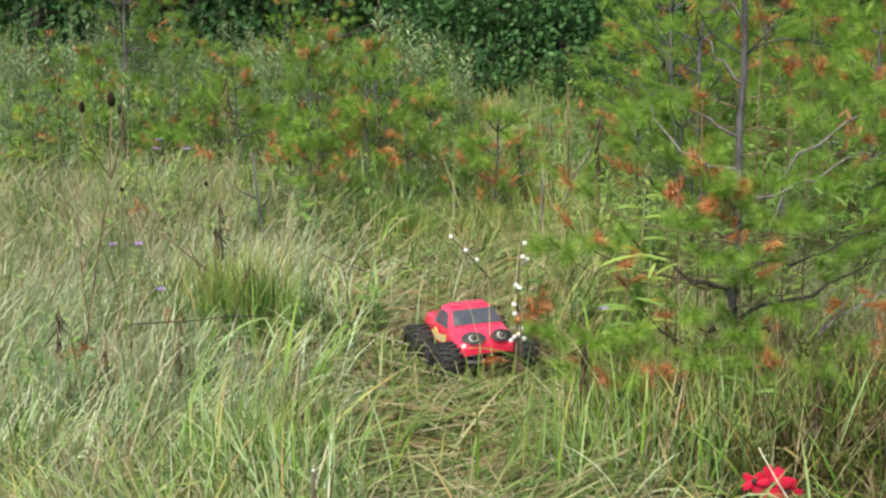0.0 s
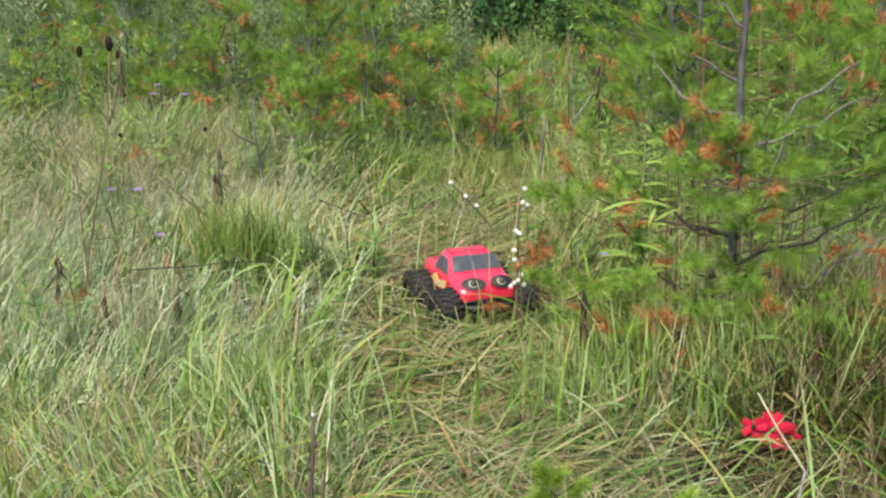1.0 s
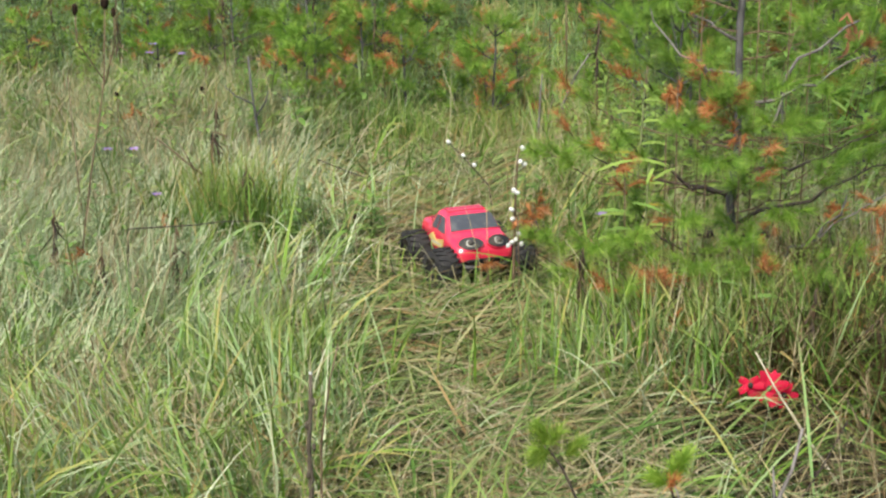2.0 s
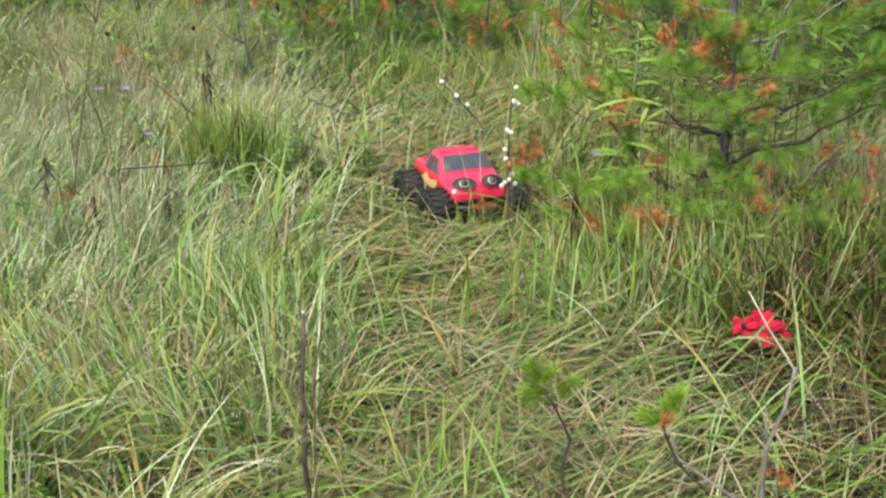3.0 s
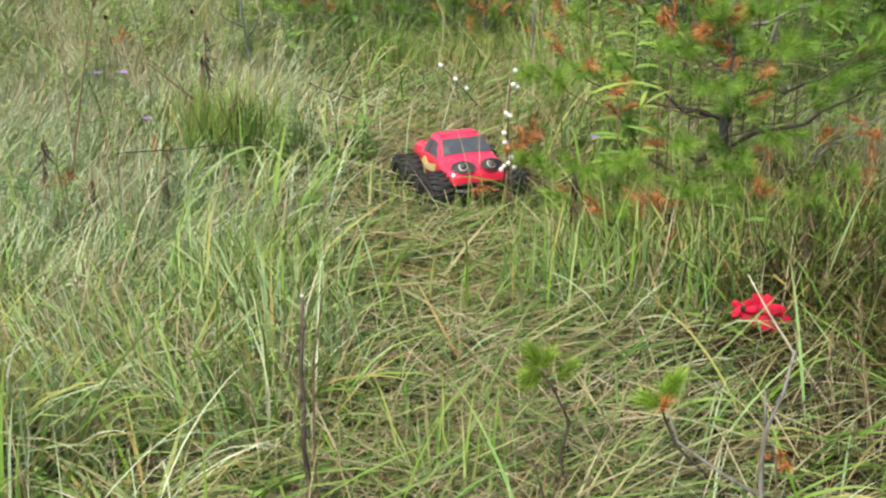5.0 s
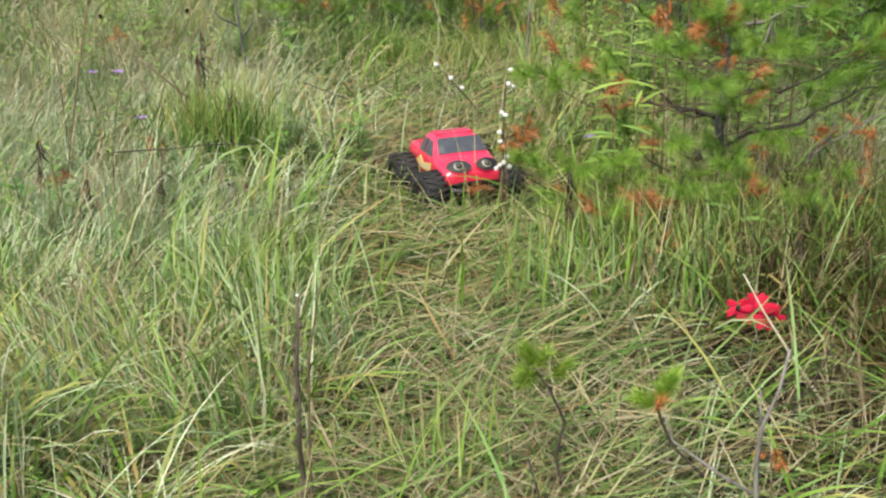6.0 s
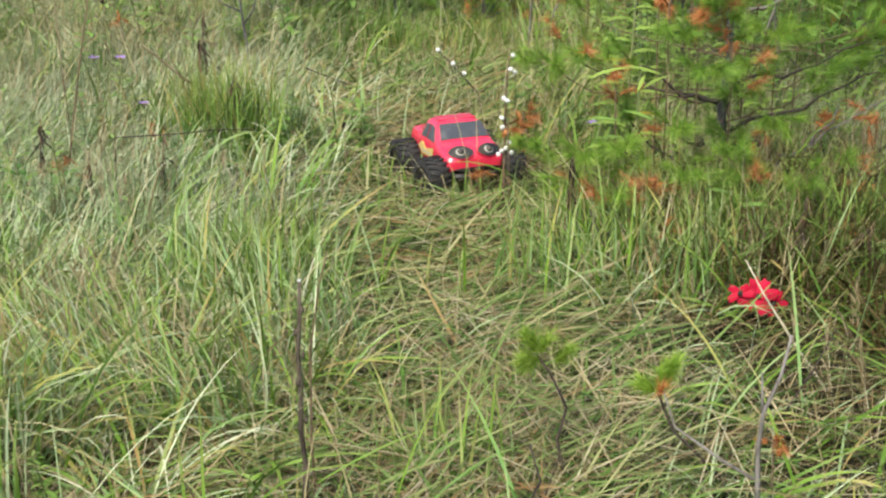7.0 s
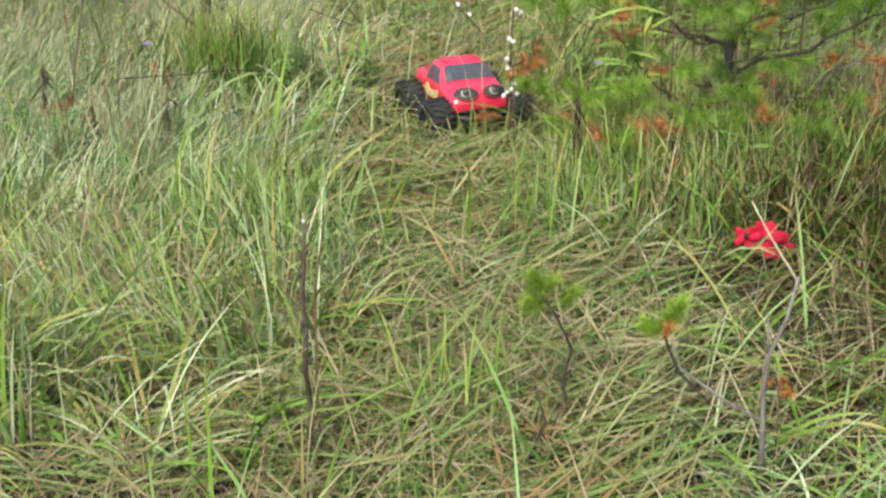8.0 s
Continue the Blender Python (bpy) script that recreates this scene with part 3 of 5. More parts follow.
def bent(rng, p, d, length, steps, wander, rise):
    """Points of a limb that wanders and turns up towards its tip."""
    pts, p, d = [Vector(p)], Vector(p), Vector(d).normalized()
    for _ in range(steps):
        d = (d + Vector(rng.normal(0, wander, 3)) + Vector((0, 0, rise))).normalized()
        p = p + d * (length / steps)
        pts.append(p.copy())
    return pts


def dress(rng, limbs, pine_tree, needles=70, reach=0.065, dead=0.12, bare=0.25, wood=None, twig_every=0.09, width=0.0022, limb_dies=0.5, whole=False):
    """Gives each limb its wood, side twigs and needles. limbs: points and thickness."""
    live, rust = [], []
    wood_shape = Shape()
    for pts, thick in limbs:
        if not whole:
            wood_shape = Shape()
        m = len(pts)
        wood_shape.tube(pts, [thick * (1 - 0.75 * i / (m - 1)) for i in range(m)], 5)
        total = sum((pts[i + 1] - pts[i]).length for i in range(m - 1))
        ends = [(pts[-1] - (pts[-1] - pts[-2]).normalized() * 0.02, (pts[-1] - pts[-2]).normalized(), 0.10)]
        n = max(2, int(total * (1 - bare) / twig_every))
        for k in range(n):
            u = bare + (1 - bare) * (k + rng.random()) / n
            f = min(u * (m - 1), m - 1.001)
            i = int(f)
            p = pts[i].lerp(pts[i + 1], f - i)
            d = (pts[i + 1] - pts[i]).normalized()
            side = d.cross(Vector((0, 0, 1))).normalized() * (1 if k % 2 else -1)
            w = (d * 0.7 + side * rng.uniform(0.5, 1.0) + Vector((0, 0, rng.uniform(0.0, 0.5)))).normalized()
            l = rng.uniform(0.05, 0.14) * (1.2 - 0.5 * u)
            q = p + w * l
            wood_shape.tube([p, p.lerp(q, 0.55) - Vector((0, 0, 0.006)), q], [thick * 0.35, thick * 0.28, 0.0012], 4)
            ends.append((p.lerp(q, 0.35), w, l * 0.75))
        if not whole:
            part("limb", wood_shape, wood or BARK, pine_tree)
        limb_dead = rng.random() < dead * limb_dies
        for p, d, l in ends:
            gone = limb_dead or rng.random() < dead
            (rust if gone else live).append(tuft(rng, p, d, l, int(needles * (0.6 if gone else 1.0)), reach * (0.8 if gone else 1.0), width))
    if whole:
        part("limb_wood", wood_shape, wood or BARK, pine_tree)
    if live:
        part("green_needles", mesh_of("green_needles", *joined(live)), NEEDLE, pine_tree)
    if rust:
        part("brown_needles", mesh_of("brown_needles", *joined(rust)), RUST, pine_tree, "dead orange-brown needles")


def young_pine(seed, height, spread, needles=60, reach=0.065, dead=0.12, low=0.08, width=0.0024, whole=False):
    """A sapling with whorls of rising limbs round a tapered stem."""
    rng = np.random.default_rng(seed)
    tree = thing("young_pine", 0, 0, "young pine sapling with soft green needles and some rusty dead tufts", "tree", "young pines", z=0.0)
    stem = bent(rng, (0, 0, -0.03), (0, 0, 1), height, 9, 0.05, 0.25)
    part("trunk", Shape().tube(stem, [0.004 + 0.0075 * height * (1 - i / 9) for i in range(10)], 7), BARK, tree)
    limbs, z = [], low * height
    while z < height * 0.97:
        f = min(z / height * 9, 8.99)
        p = stem[int(f)].lerp(stem[int(f) + 1], f - int(f))
        for k in range(int(rng.integers(3, 6))):
            a = rng.uniform(0, 2 * math.pi)
            l = spread * (1.06 - z / height) * rng.uniform(0.6, 1.15) + 0.05
            limbs.append((bent(rng, p, (math.cos(a), math.sin(a), rng.uniform(0.15, 0.6)), l, 5, 0.12, 0.1), 0.003 + 0.006 * l))
        z += rng.uniform(0.09, 0.17)
    dress(rng, limbs, tree, needles, reach, dead, 0.2, width=width, whole=whole)
    tip = stem[-1]
    part("leader_needles", mesh_of("leader_needles", *tuft(rng, tip - Vector((0, 0, 0.1)), (0, 0, 1), 0.12, needles, reach, width)), NEEDLE, tree)
    return tree


def stand(kind, x, y, turn, size):
    """A copy of a plant, set on the ground."""
    ob = copy_thing(kind, pose(x, y, float(lift(x, y)), 0, 0, turn))
    ob.scale = (size, size, size)
    return ob


PINES = [young_pine(101, 1.0, 0.42, 46, 0.07, 0.14, width=0.0045), young_pine(102, 1.35, 0.5, 44, 0.075, 0.13, width=0.005), young_pine(103, 0.75, 0.36, 60, 0.065, 0.12, width=0.0042),
         young_pine(104, 1.0, 0.45, 95, 0.068, 0.12, width=0.003), young_pine(105, 0.7, 0.38, 100, 0.065, 0.13, width=0.003), young_pine(106, 0.5, 0.28, 60, 0.06, 0.17, width=0.004)]
HOMES = [(1.95, 8.2, 10, 1.0), (-1.9, 9.2, 30, 1.0), (-0.42, 8.0, 75, 0.78), (1.62, 5.75, 0, 1.0), (1.5, 5.25, 40, 1.0), (-1.2, 7.9, 0, 1.0)]
for kind, (x, y, turn, size) in zip(PINES, HOMES):
    kind.matrix_basis = pose(x, y, float(lift(x, y)), 0, 0, turn)
    kind.scale = (size, size, size)
rng = np.random.default_rng(7)
DARK_BUSHES = ((0.5, 10.7), (1.05, 10.9), (0.1, 11.3), (0.75, 11.3), (1.3, 10.8), (0.85, 10.4))
TAKEN = [(x, y) for x, y, _, _ in HOMES] + [(x + a, y + b) for x, y in DARK_BUSHES for a in (-0.25, 0.25) for b in (-0.9, -0.45, 0, 0.3)]


def free_spot(x0, x1, y0, y1, apart, lane):
    """A random spot off the lane and clear of the plants that stand already."""
    for _ in range(40):
        x, y = rng.uniform(x0, x1), rng.uniform(y0, y1)
        # a gap stays open in front of the dark bushes
        if y > 6.1 and 0.03 < x / y < 0.128:
            continue
        if abs(x - track_x(y)) > lane and all((x - a) ** 2 + (y - b) ** 2 > apart ** 2 for a, b in TAKEN):
            TAKEN.append((x, y))
            return x, y
    return None


# the thicket beside the lane, then the low young growth behind the meadow
for n, zone, apart, lane, kinds, lo, hi in ((2, (1.25, 2.0, 3.9, 4.9), 0.35, 0.9, (4, 4, 3), 0.5, 0.75), (4, (0.9, 2.4, 5.1, 6.8), 0.45, 0.75, (3, 4, 4), 0.7, 1.05), (18, (0.5, 3.2, 6.4, 9.0), 0.36, 0.4, (0, 0, 2, 1), 0.8, 1.1), (11, (-0.8, 0.6, 6.9, 9.2), 0.28, 0.22, (2, 5, 5), 0.7, 1.0),
                                            (15, (-3.0, -0.5, 6.6, 9.4), 0.33, 0.3, (2, 5, 5), 0.5, 0.9), (26, (-4.6, 4.6, 9.6, 12.4), 0.45, 0.25, (0, 2, 2), 0.45, 0.8)):
    for _ in range(n):
        spot = free_spot(*zone, apart, lane)
        if spot:
            stand(PINES[int(rng.choice(kinds))], *spot, rng.uniform(0, 360), rng.uniform(lo, hi))


def fork_pine():
    """The open, dark-limbed pine beside the lane: grey stem, crooked low limbs."""
    rng = np.random.default_rng(77)
    ox, oy = 0.86, 4.25
    tree = thing("pine_tree", ox, oy, "slender young pine with grey stem and crooked dark limbs", "tree", z=0.0)
    stem = [Vector(p) for p in ((0.0, 0, -0.03), (-0.012, 0, 0.15), (-0.03, 0, 0.3), (-0.015, 0, 0.42), (-0.022, 0, 0.6), (-0.028, 0, 0.8), (-0.02, 0, 0.95), (-0.03, 0, 1.15), (-0.04, 0.02, 1.4), (-0.03, 0.02, 1.7))]
    part("trunk", Shape().tube(stem, [0.015, 0.013, 0.012, 0.0115, 0.011, 0.0105, 0.010, 0.009, 0.007, 0.003], 8), BARK, tree)

    def crooked(points, thick):
        pts = [Vector(p) for p in points]
        full = []
        for i in range(len(pts) - 1):
            full.append(pts[i])
            full.append(pts[i].lerp(pts[i + 1], 0.5) + Vector(rng.normal(0, 0.011, 3)))
        return full + [pts[-1]], thick

    # crooked dark limbs near the ground
    dark = [crooked([(-0.012, 0, 0.30), (-0.05, -0.03, 0.32), (-0.11, -0.05, 0.345), (-0.18, -0.05, 0.365), (-0.26, -0.07, 0.43), (-0.33, -0.1, 0.48)], 0.0085),
            crooked([(-0.012, 0, 0.36), (0.08, -0.03, 0.405), (0.18, -0.05, 0.42), (0.29, -0.05, 0.475), (0.40, -0.05, 0.52)], 0.0068),
            crooked([(-0.01, 0, 0.22), (0.12, -0.05, 0.29), (0.22, -0.08, 0.345), (0.30, -0.08, 0.38), (0.42, -0.08, 0.42)], 0.0072),
            crooked([(0.0, 0, 0.10), (-0.10, -0.10, 0.16), (-0.2, -0.16, 0.20), (-0.30, -0.2, 0.29), (-0.33, -0.22, 0.36)], 0.006),
            crooked([(-0.03, 0, 0.30), (-0.14, 0.03, 0.33), (-0.28, 0.05, 0.345), (-0.42, 0.04, 0.41), (-0.5, 0.02, 0.50)], 0.0052),
            crooked([(0.0, 0, 0.18), (0.06, -0.12, 0.22), (0.02, -0.2, 0.25), (-0.06, -0.24, 0.28)], 0.009)]
    dress(rng, dark, tree, 110, 0.055, 0.3, 0.75, DARK_TWIG, 0.05, 0.0021, 0.0)
    # leafy limbs that hang out over the lane: where each one ends
    ends = ((-0.32, -0.40, 0.25), (-0.40, -0.35, 0.21), (-0.28, -0.45, 0.18), (0.04, -0.25, 0.29), (0.24, -0.05, 0.40), (0.07, -0.15, 0.52), (-0.09, -0.25, 0.60), (-0.19, -0.25, 0.53), (-0.49, -0.15, 0.42),
            (-0.13, -0.30, 0.45), (-0.19, -0.35, 0.31), (0.20, -0.25, 0.17), (-0.52, -0.15, 0.19), (-0.07, -0.35, 0.25), (-0.38, -0.25, 0.46), (0.36, 0.05, 0.51), (-0.15, -0.25, 0.68), (-0.20, -0.15, 0.84),
            (-0.26, 0.05, 0.93), (0.08, -0.05, 0.88), (0.19, -0.05, 0.82), (0.07, -0.15, 0.76), (0.31, 0.05, 0.71), (0.29, -0.05, 0.49), (0.02, -0.25, 0.53), (-0.42, 0.05, 0.56), (-0.10, -0.30, 0.62), (-0.04, -0.2, 0.36), (0.0, -0.22, 0.44), (-0.05, -0.18, 0.52), (0.01, -0.2, 0.62), (0.14, -0.2, 0.38), (0.15, -0.22, 0.62),
            (-0.17, -0.45, 0.21), (-0.03, -0.40, 0.20), (0.07, -0.45, 0.16), (0.18, -0.45, 0.10), (-0.37, -0.50, 0.16), (-0.10, -0.50, 0.14), (-0.44, -0.35, 0.16), (0.30, -0.30, 0.12))
    hanging = []
    for ex, ey, ez in ends:
        z = max(0.06, ez - rng.uniform(0.02, 0.14))
        foot = Vector((-0.02, 0, z))
        tip = Vector((ex, ey, ez))
        far = (tip - foot).length
        hanging.append(crooked([foot, foot.lerp(tip, 0.35) + Vector((0, 0, -0.03 * far)), foot.lerp(tip, 0.7) + Vector((0, 0, -0.05 * far)), tip, tip + (tip - foot) * (0.09 / far) + Vector((0, 0, 0.03))], 0.003))
    dress(rng, hanging, tree, 110, 0.055, 0.11, 0.7, STEM_BROWN, 0.034, 0.0021, 0.45)
    # bare grey dead limbs high on the stem
    for points in ([(-0.02, 0, 0.9), (-0.07, -0.01, 0.95), (-0.11, -0.02, 0.97), (-0.12, -0.03, 1.02), (-0.15, -0.03, 1.04)], [(-0.025, 0, 0.75), (-0.1, -0.02, 0.79), (-0.17, -0.03, 0.83), (-0.24, -0.05, 0.89)],
                   [(-0.03, 0, 0.66), (-0.13, 0.02, 0.69), (-0.22, 0.03, 0.75), (-0.28, 0.03, 0.86)], [(-0.022, 0, 1.07), (-0.06, 0, 1.12), (-0.1, -0.01, 1.12)],
                   [(0.02, -0.02, 0.58), (0.12, -0.05, 0.62), (0.18, -0.06, 0.635), (0.26, -0.06, 0.70), (0.31, -0.05, 0.72)], [(0.05, 0, 0.5), (0.09, -0.04, 0.58), (0.14, -0.05, 0.63)],
                   [(0.0, 0, 0.13), (0.06, -0.12, 0.16), (0.11, -0.16, 0.20), (0.19, -0.17, 0.227), (0.285, -0.16, 0.295), (0.41, -0.15, 0.366)], [(0.19, -0.17, 0.227), (0.24, -0.19, 0.3), (0.25, -0.2, 0.36)]):
        pts, thick = crooked(points, 0.006)
        part("dead_limb", Shape().tube(pts, [0.0058 * (1 - 0.7 * i / (len(pts) - 1)) for i in range(len(pts))], 5), GREY_TWIG, tree, "bare bleached dead limb")
    # living whorls
    live = []
    for z, count, l in ((0.98, 3, 0.26), (1.14, 5, 0.36), (1.28, 5, 0.32), (1.42, 5, 0.26), (1.56, 4, 0.18)):
        for k in range(count):
            a = 2 * math.pi * (k + rng.random()) / count
            live.append((bent(rng, (-0.02, 0, z), (math.cos(a), math.sin(a), rng.uniform(0.0, 0.6)), l * rng.uniform(0.6, 1.2), 5, 0.22, 0.08), 0.0034))
    dress(rng, live, tree, 140, 0.066, 0.2, 0.35, None, 0.06, 0.002, 0.0)
    # a dark cone-shaped stub low on the stem
    part("cone", Shape().blob((-0.13, -0.16, 0.245), (0.032, 0.017, 0.016), pose(0, 0, 0, 0, 20, 0).to_3x3(), 7, 9, 0.35, random.Random(3)), DARK_TWIG, tree, "dark closed pine cone")
    return tree


fork_pine()


def seedling(name, x, y, points, tops, label, needles=190):
    """A tiny pine: crooked twig stem with needle tufts at its ends."""
    rng = np.random.default_rng(int(abs(x * 1000)))
    plant = thing(name, x, y, label, "sapling")
    part("stem", Shape().tube(points, [0.0036 - 0.0015 * i / (len(points) - 1) for i in range(len(points))], 5), DARK_TWIG, plant)
    bits = []
    for (px, py, pz), (dx, dy, dz) in tops:
        for _ in range(3):
            way = np.array((dx, dy, dz)) + rng.normal(0, 0.3, 3)
            bits.append(tuft(rng, (px, py, pz), way, 0.04, needles // 3, 0.036, 0.003))
    part("green_needles", mesh_of("green_needles", *joined(bits)), NEEDLE_FRESH, plant)
    if x > 0.4:
        (px, py, pz), _ = tops[-1]
        part("dead_needles", mesh_of("dead_needles", *tuft(rng, (px, py - 0.01, pz), np.array((0.3, -0.6, 0.8)), 0.04, 50, 0.03, 0.002)), RUST, plant, "rusty dead needles")
    return plant


seedling("pine_seedling", 0.245, 2.5, [(0, 0, -0.01), (0.0, 0, 0.054), (-0.015, 0, 0.134), (0.0, -0.005, 0.2), (-0.03, -0.01, 0.268), (-0.056, -0.01, 0.305)],
         [((-0.06, -0.01, 0.31), (-0.8, 0, 0.8)), ((-0.05, -0.01, 0.31), (0.25, 0, 1)), ((-0.05, -0.01, 0.295), (-1, 0, -0.1)), ((-0.025, -0.01, 0.29), (1, 0, 0.8))], "tiny pine seedling with a crooked dark stem")
seedling("pine_seedling", 0.556, 2.5, [(0.0, 0, -0.01), (-0.02, 0, 0.06), (-0.065, 0, 0.111), (-0.119, -0.005, 0.167), (-0.142, -0.01, 0.223), (-0.15, -0.01, 0.25)],
         [((-0.15, -0.01, 0.25), (0.5, 0, 1)), ((-0.135, -0.01, 0.275), (0.4, 0, 1)), ((-0.155, -0.01, 0.245), (-0.8, 0, 0.7))], "tiny pine seedling on a grey arching stem")


# ---------------------------------------------------------------- leafy plants
def herb(name, seed, height, stems, leaf_len, leaf_w, per, leaf_mat, stem_mat, label, category, lean=0.18, start=0.15, droop=0.35, up=0.7, group="", flowers=None, turning=0.0):
    """A clump of leafy stems."""
    rng = np.random.default_rng(seed)
    rnd = random.Random(seed)
    plant = thing(name, 0, 0, label, category, group, z=0.0)
    foliage, faded = Shape(), Shape()
    heads = []
    for k in range(stems):
        a = rng.uniform(0, 2 * math.pi)
        h = height * rng.uniform(0.65, 1.05)
        pts = bent(rng, (rng.normal(0, 0.03), rng.normal(0, 0.03), -0.01), (math.cos(a) * lean, math.sin(a) * lean, 1), h, 6, 0.05, 0.05)
        part("stem", Shape().tube(pts, [0.0032 - 0.002 * i / 6 for i in range(7)], 5), stem_mat, plant)
        for j in range(per):
            u = start + (1 - start) * (j + rng.random()) / per
            f = min(u * 6, 5.99)
            p = pts[int(f)].lerp(pts[int(f) + 1], f - int(f))
            b = j * 2.4 + rng.uniform(-0.4, 0.4)
            size = (0.55 + 0.6 * math.sin(math.pi * min(1, u * 0.9 + 0.1))) * rng.uniform(0.7, 1.2)
            (faded if turning and rnd.random() < turning else foliage).leaf(p, (math.cos(b), math.sin(b), rng.uniform(0.2, 1.0) * up), (0, 0, 1), leaf_len * size, leaf_w * size, droop * rng.uniform(0.3, 1.4), 0.3, 3)
        heads.append(pts[-1])
    part("foliage", foliage, leaf_mat, plant)
    if turning:
        part("faded_leaves", faded, LEAF_YELLOW, plant, "yellowed leaves")
    if flowers:
        flowers(plant, heads, rnd)
    return plant


def daisies(plant, heads, rnd):
    """Small lilac flower heads with thin petals."""
    for h in heads:
        head = Shape()
        for k in range(14):
            a = 2 * math.pi * k / 14
            head.leaf(h, (math.cos(a), math.sin(a), 0.25 + 0.2 * rnd.random()), (0, 0, 1), 0.024, 0.007, 0.15, 0.1, 2)
        flower = part("flower_head", head, LILAC, plant, "lilac daisy-like flower head")
        part("flower_centre", Shape().blob(h, (0.005, 0.005, 0.004)), LEAF_YELLOW, flower)


KINDS = [herb("willow_shrub", 201, 0.85, 8, 0.085, 0.015, 38, LEAF_GREY, STEM_BROWN, "grey-green willow shrub with narrow leaves", "shrub", up=1.6, lean=0.12, group="willow shrubs", turning=0.03),
         herb("leafy_weed", 202, 0.6, 5, 0.09, 0.022, 26, LEAF_LIME, STEM_GREEN, "leafy green weed with upright stems", "weed", group="leafy weeds"),
         herb("wormwood", 203, 0.7, 9, 0.055, 0.008, 48, LEAF_GREY, STEM_GREEN, "feathery silver-green wormwood plant", "weed", up=1.4, lean=0.12, group="wormwood plants"),
         herb("goldenrod", 204, 0.75, 6, 0.09, 0.02, 28, LEAF_GREEN, STEM_BROWN, "tall green goldenrod with narrow leaves", "weed", group="goldenrods", turning=0.06),
         herb("green_sprout", 205, 0.26, 2, 0.045, 0.014, 14, LEAF_GREEN, STEM_GREEN, "small bright green leafy sprout in the grass", "weed", group="green sprouts", start=0.3)]
ZONES = [((12, (-3.6, 3.4, 9.2, 12.2), 0.5, 0.8), (28, (-2.8, 0.4, 7.4, 10.4), 0.6, 0.95)), ((16, (0.4, 1.5, 4.7, 6.6), 0.45, 0.75), (16, (0.6, 2.0, 4.6, 7.4), 0.5, 0.95), (22, (-2.8, 1.8, 7.0, 10.5), 0.5, 0.9)), ((44, (-3.4, 1.4, 7.0, 11.0), 0.6, 1.1), (3, (-1.5, -1.0, 4.4, 5.2), 0.36, 0.44)),
         ((34, (-3.6, 3.4, 7.2, 12.2), 0.5, 0.85), (10, (-2.2, -0.3, 5.8, 7.4), 0.4, 0.6), (16, (0.6, 2.2, 4.6, 7.5), 0.55, 0.9)), ((18, (-1.2, 1.2, 2.4, 6.8), 0.6, 1.0),)]
for kind, zones in zip(KINDS, ZONES):
    first = True
    for n, zone, lo, hi in zones:
        for _ in range(n):
            spot = free_spot(*zone, 0.2, 0.3)
            if not spot:
                continue
            size = rng.uniform(lo, hi)
            if first:
                kind.matrix_basis = pose(*spot, float(lift(*spot)))
                kind.scale = (size, size, size)
                first = False
            else:
                stand(kind, *spot, rng.uniform(0, 360), size)


for x, y, size in ((-0.9, 5.7, 1.5), (-0.55, 6.0, 1.6), (-0.3, 6.3, 1.7), (-1.3, 5.6, 1.5), (-0.75, 6.5, 1.7), (-1.6, 6.2, 1.6), (-1.15, 6.1, 1.5), (-0.26, 4.66, 1.3), (-1.03, 4.8, 1.5), (-0.97, 3.9, 1.5), (-0.42, 3.05, 0.9), (0.3, 4.85, 1.3)):
    stand(KINDS[4], x, y, rng.uniform(0, 360), size)


for x, y, size in ((-1.33, 6.5, 0.6), (-0.053, 2.55, 0.24), (0.70, 4.08, 0.5), (1.02, 4.55, 0.75), (0.6, 4.5, 0.62), (1.22, 4.45, 0.6), (0.97, 4.02, 0.42), (0.82, 4.6, 0.8), (1.12, 4.1, 0.45)):
    stand(KINDS[1], x, y, rng.uniform(0, 360), size)


# the close scrub behind the meadow: low pines, many of them half dead, and silvery weeds between them
SCRUB = [young_pine(111, 0.5, 0.24, 50, 0.06, 0.07, width=0.004, whole=True), young_pine(112, 0.62, 0.26, 50, 0.065, 0.16, width=0.004, whole=True), young_pine(113, 0.42, 0.24, 60, 0.06, 0.12, width=0.004, whole=True)]
SCRUB_HOMES = [(-0.15, 6.75, 0.9), (-0.35, 6.95, 0.8), (0.12, 7.05, 0.85)]
for kind, (x, y, size) in zip(SCRUB, SCRUB_HOMES):
    kind.matrix_basis = pose(x, y, float(lift(x, y)))
    kind.scale = (size, size, size)
brng = np.random.default_rng(11)
for n, (x0, x1, y0, y1), kinds, lo, hi in ((26, (-0.75, 0.35, 6.5, 8.0), (0, 1, 2, 3, 3, 4, 4), 0.6, 0.95), (22, (-2.6, -0.7, 7.0, 8.2), (0, 1, 2, 3, 3, 4), 0.55, 0.9), (46, (-3.2, 1.0, 8.0, 10.0), (0, 1, 3, 3, 4, 5, 5), 0.65, 1.15),
                                          (14, (0.5, 1.7, 5.0, 7.0), (0, 3, 4, 4), 0.7, 1.1)):
    for _ in range(n):
        x, y, k = brng.uniform(x0, x1), brng.uniform(y0, y1), int(brng.choice(kinds))
        size, turn = brng.uniform(lo, hi), brng.uniform(0, 360)
        if (0.3 < y - 6.5 < 1.9 and abs(x - track_x(y)) < 0.12) or (y > 8.4 and 0.03 < x / y < 0.128):
            continue
        stand(SCRUB[k] if k < 3 else KINDS[(2, 3, 0)[k - 3]], x, y, turn, size * (1.0 if k < 3 else 0.75))
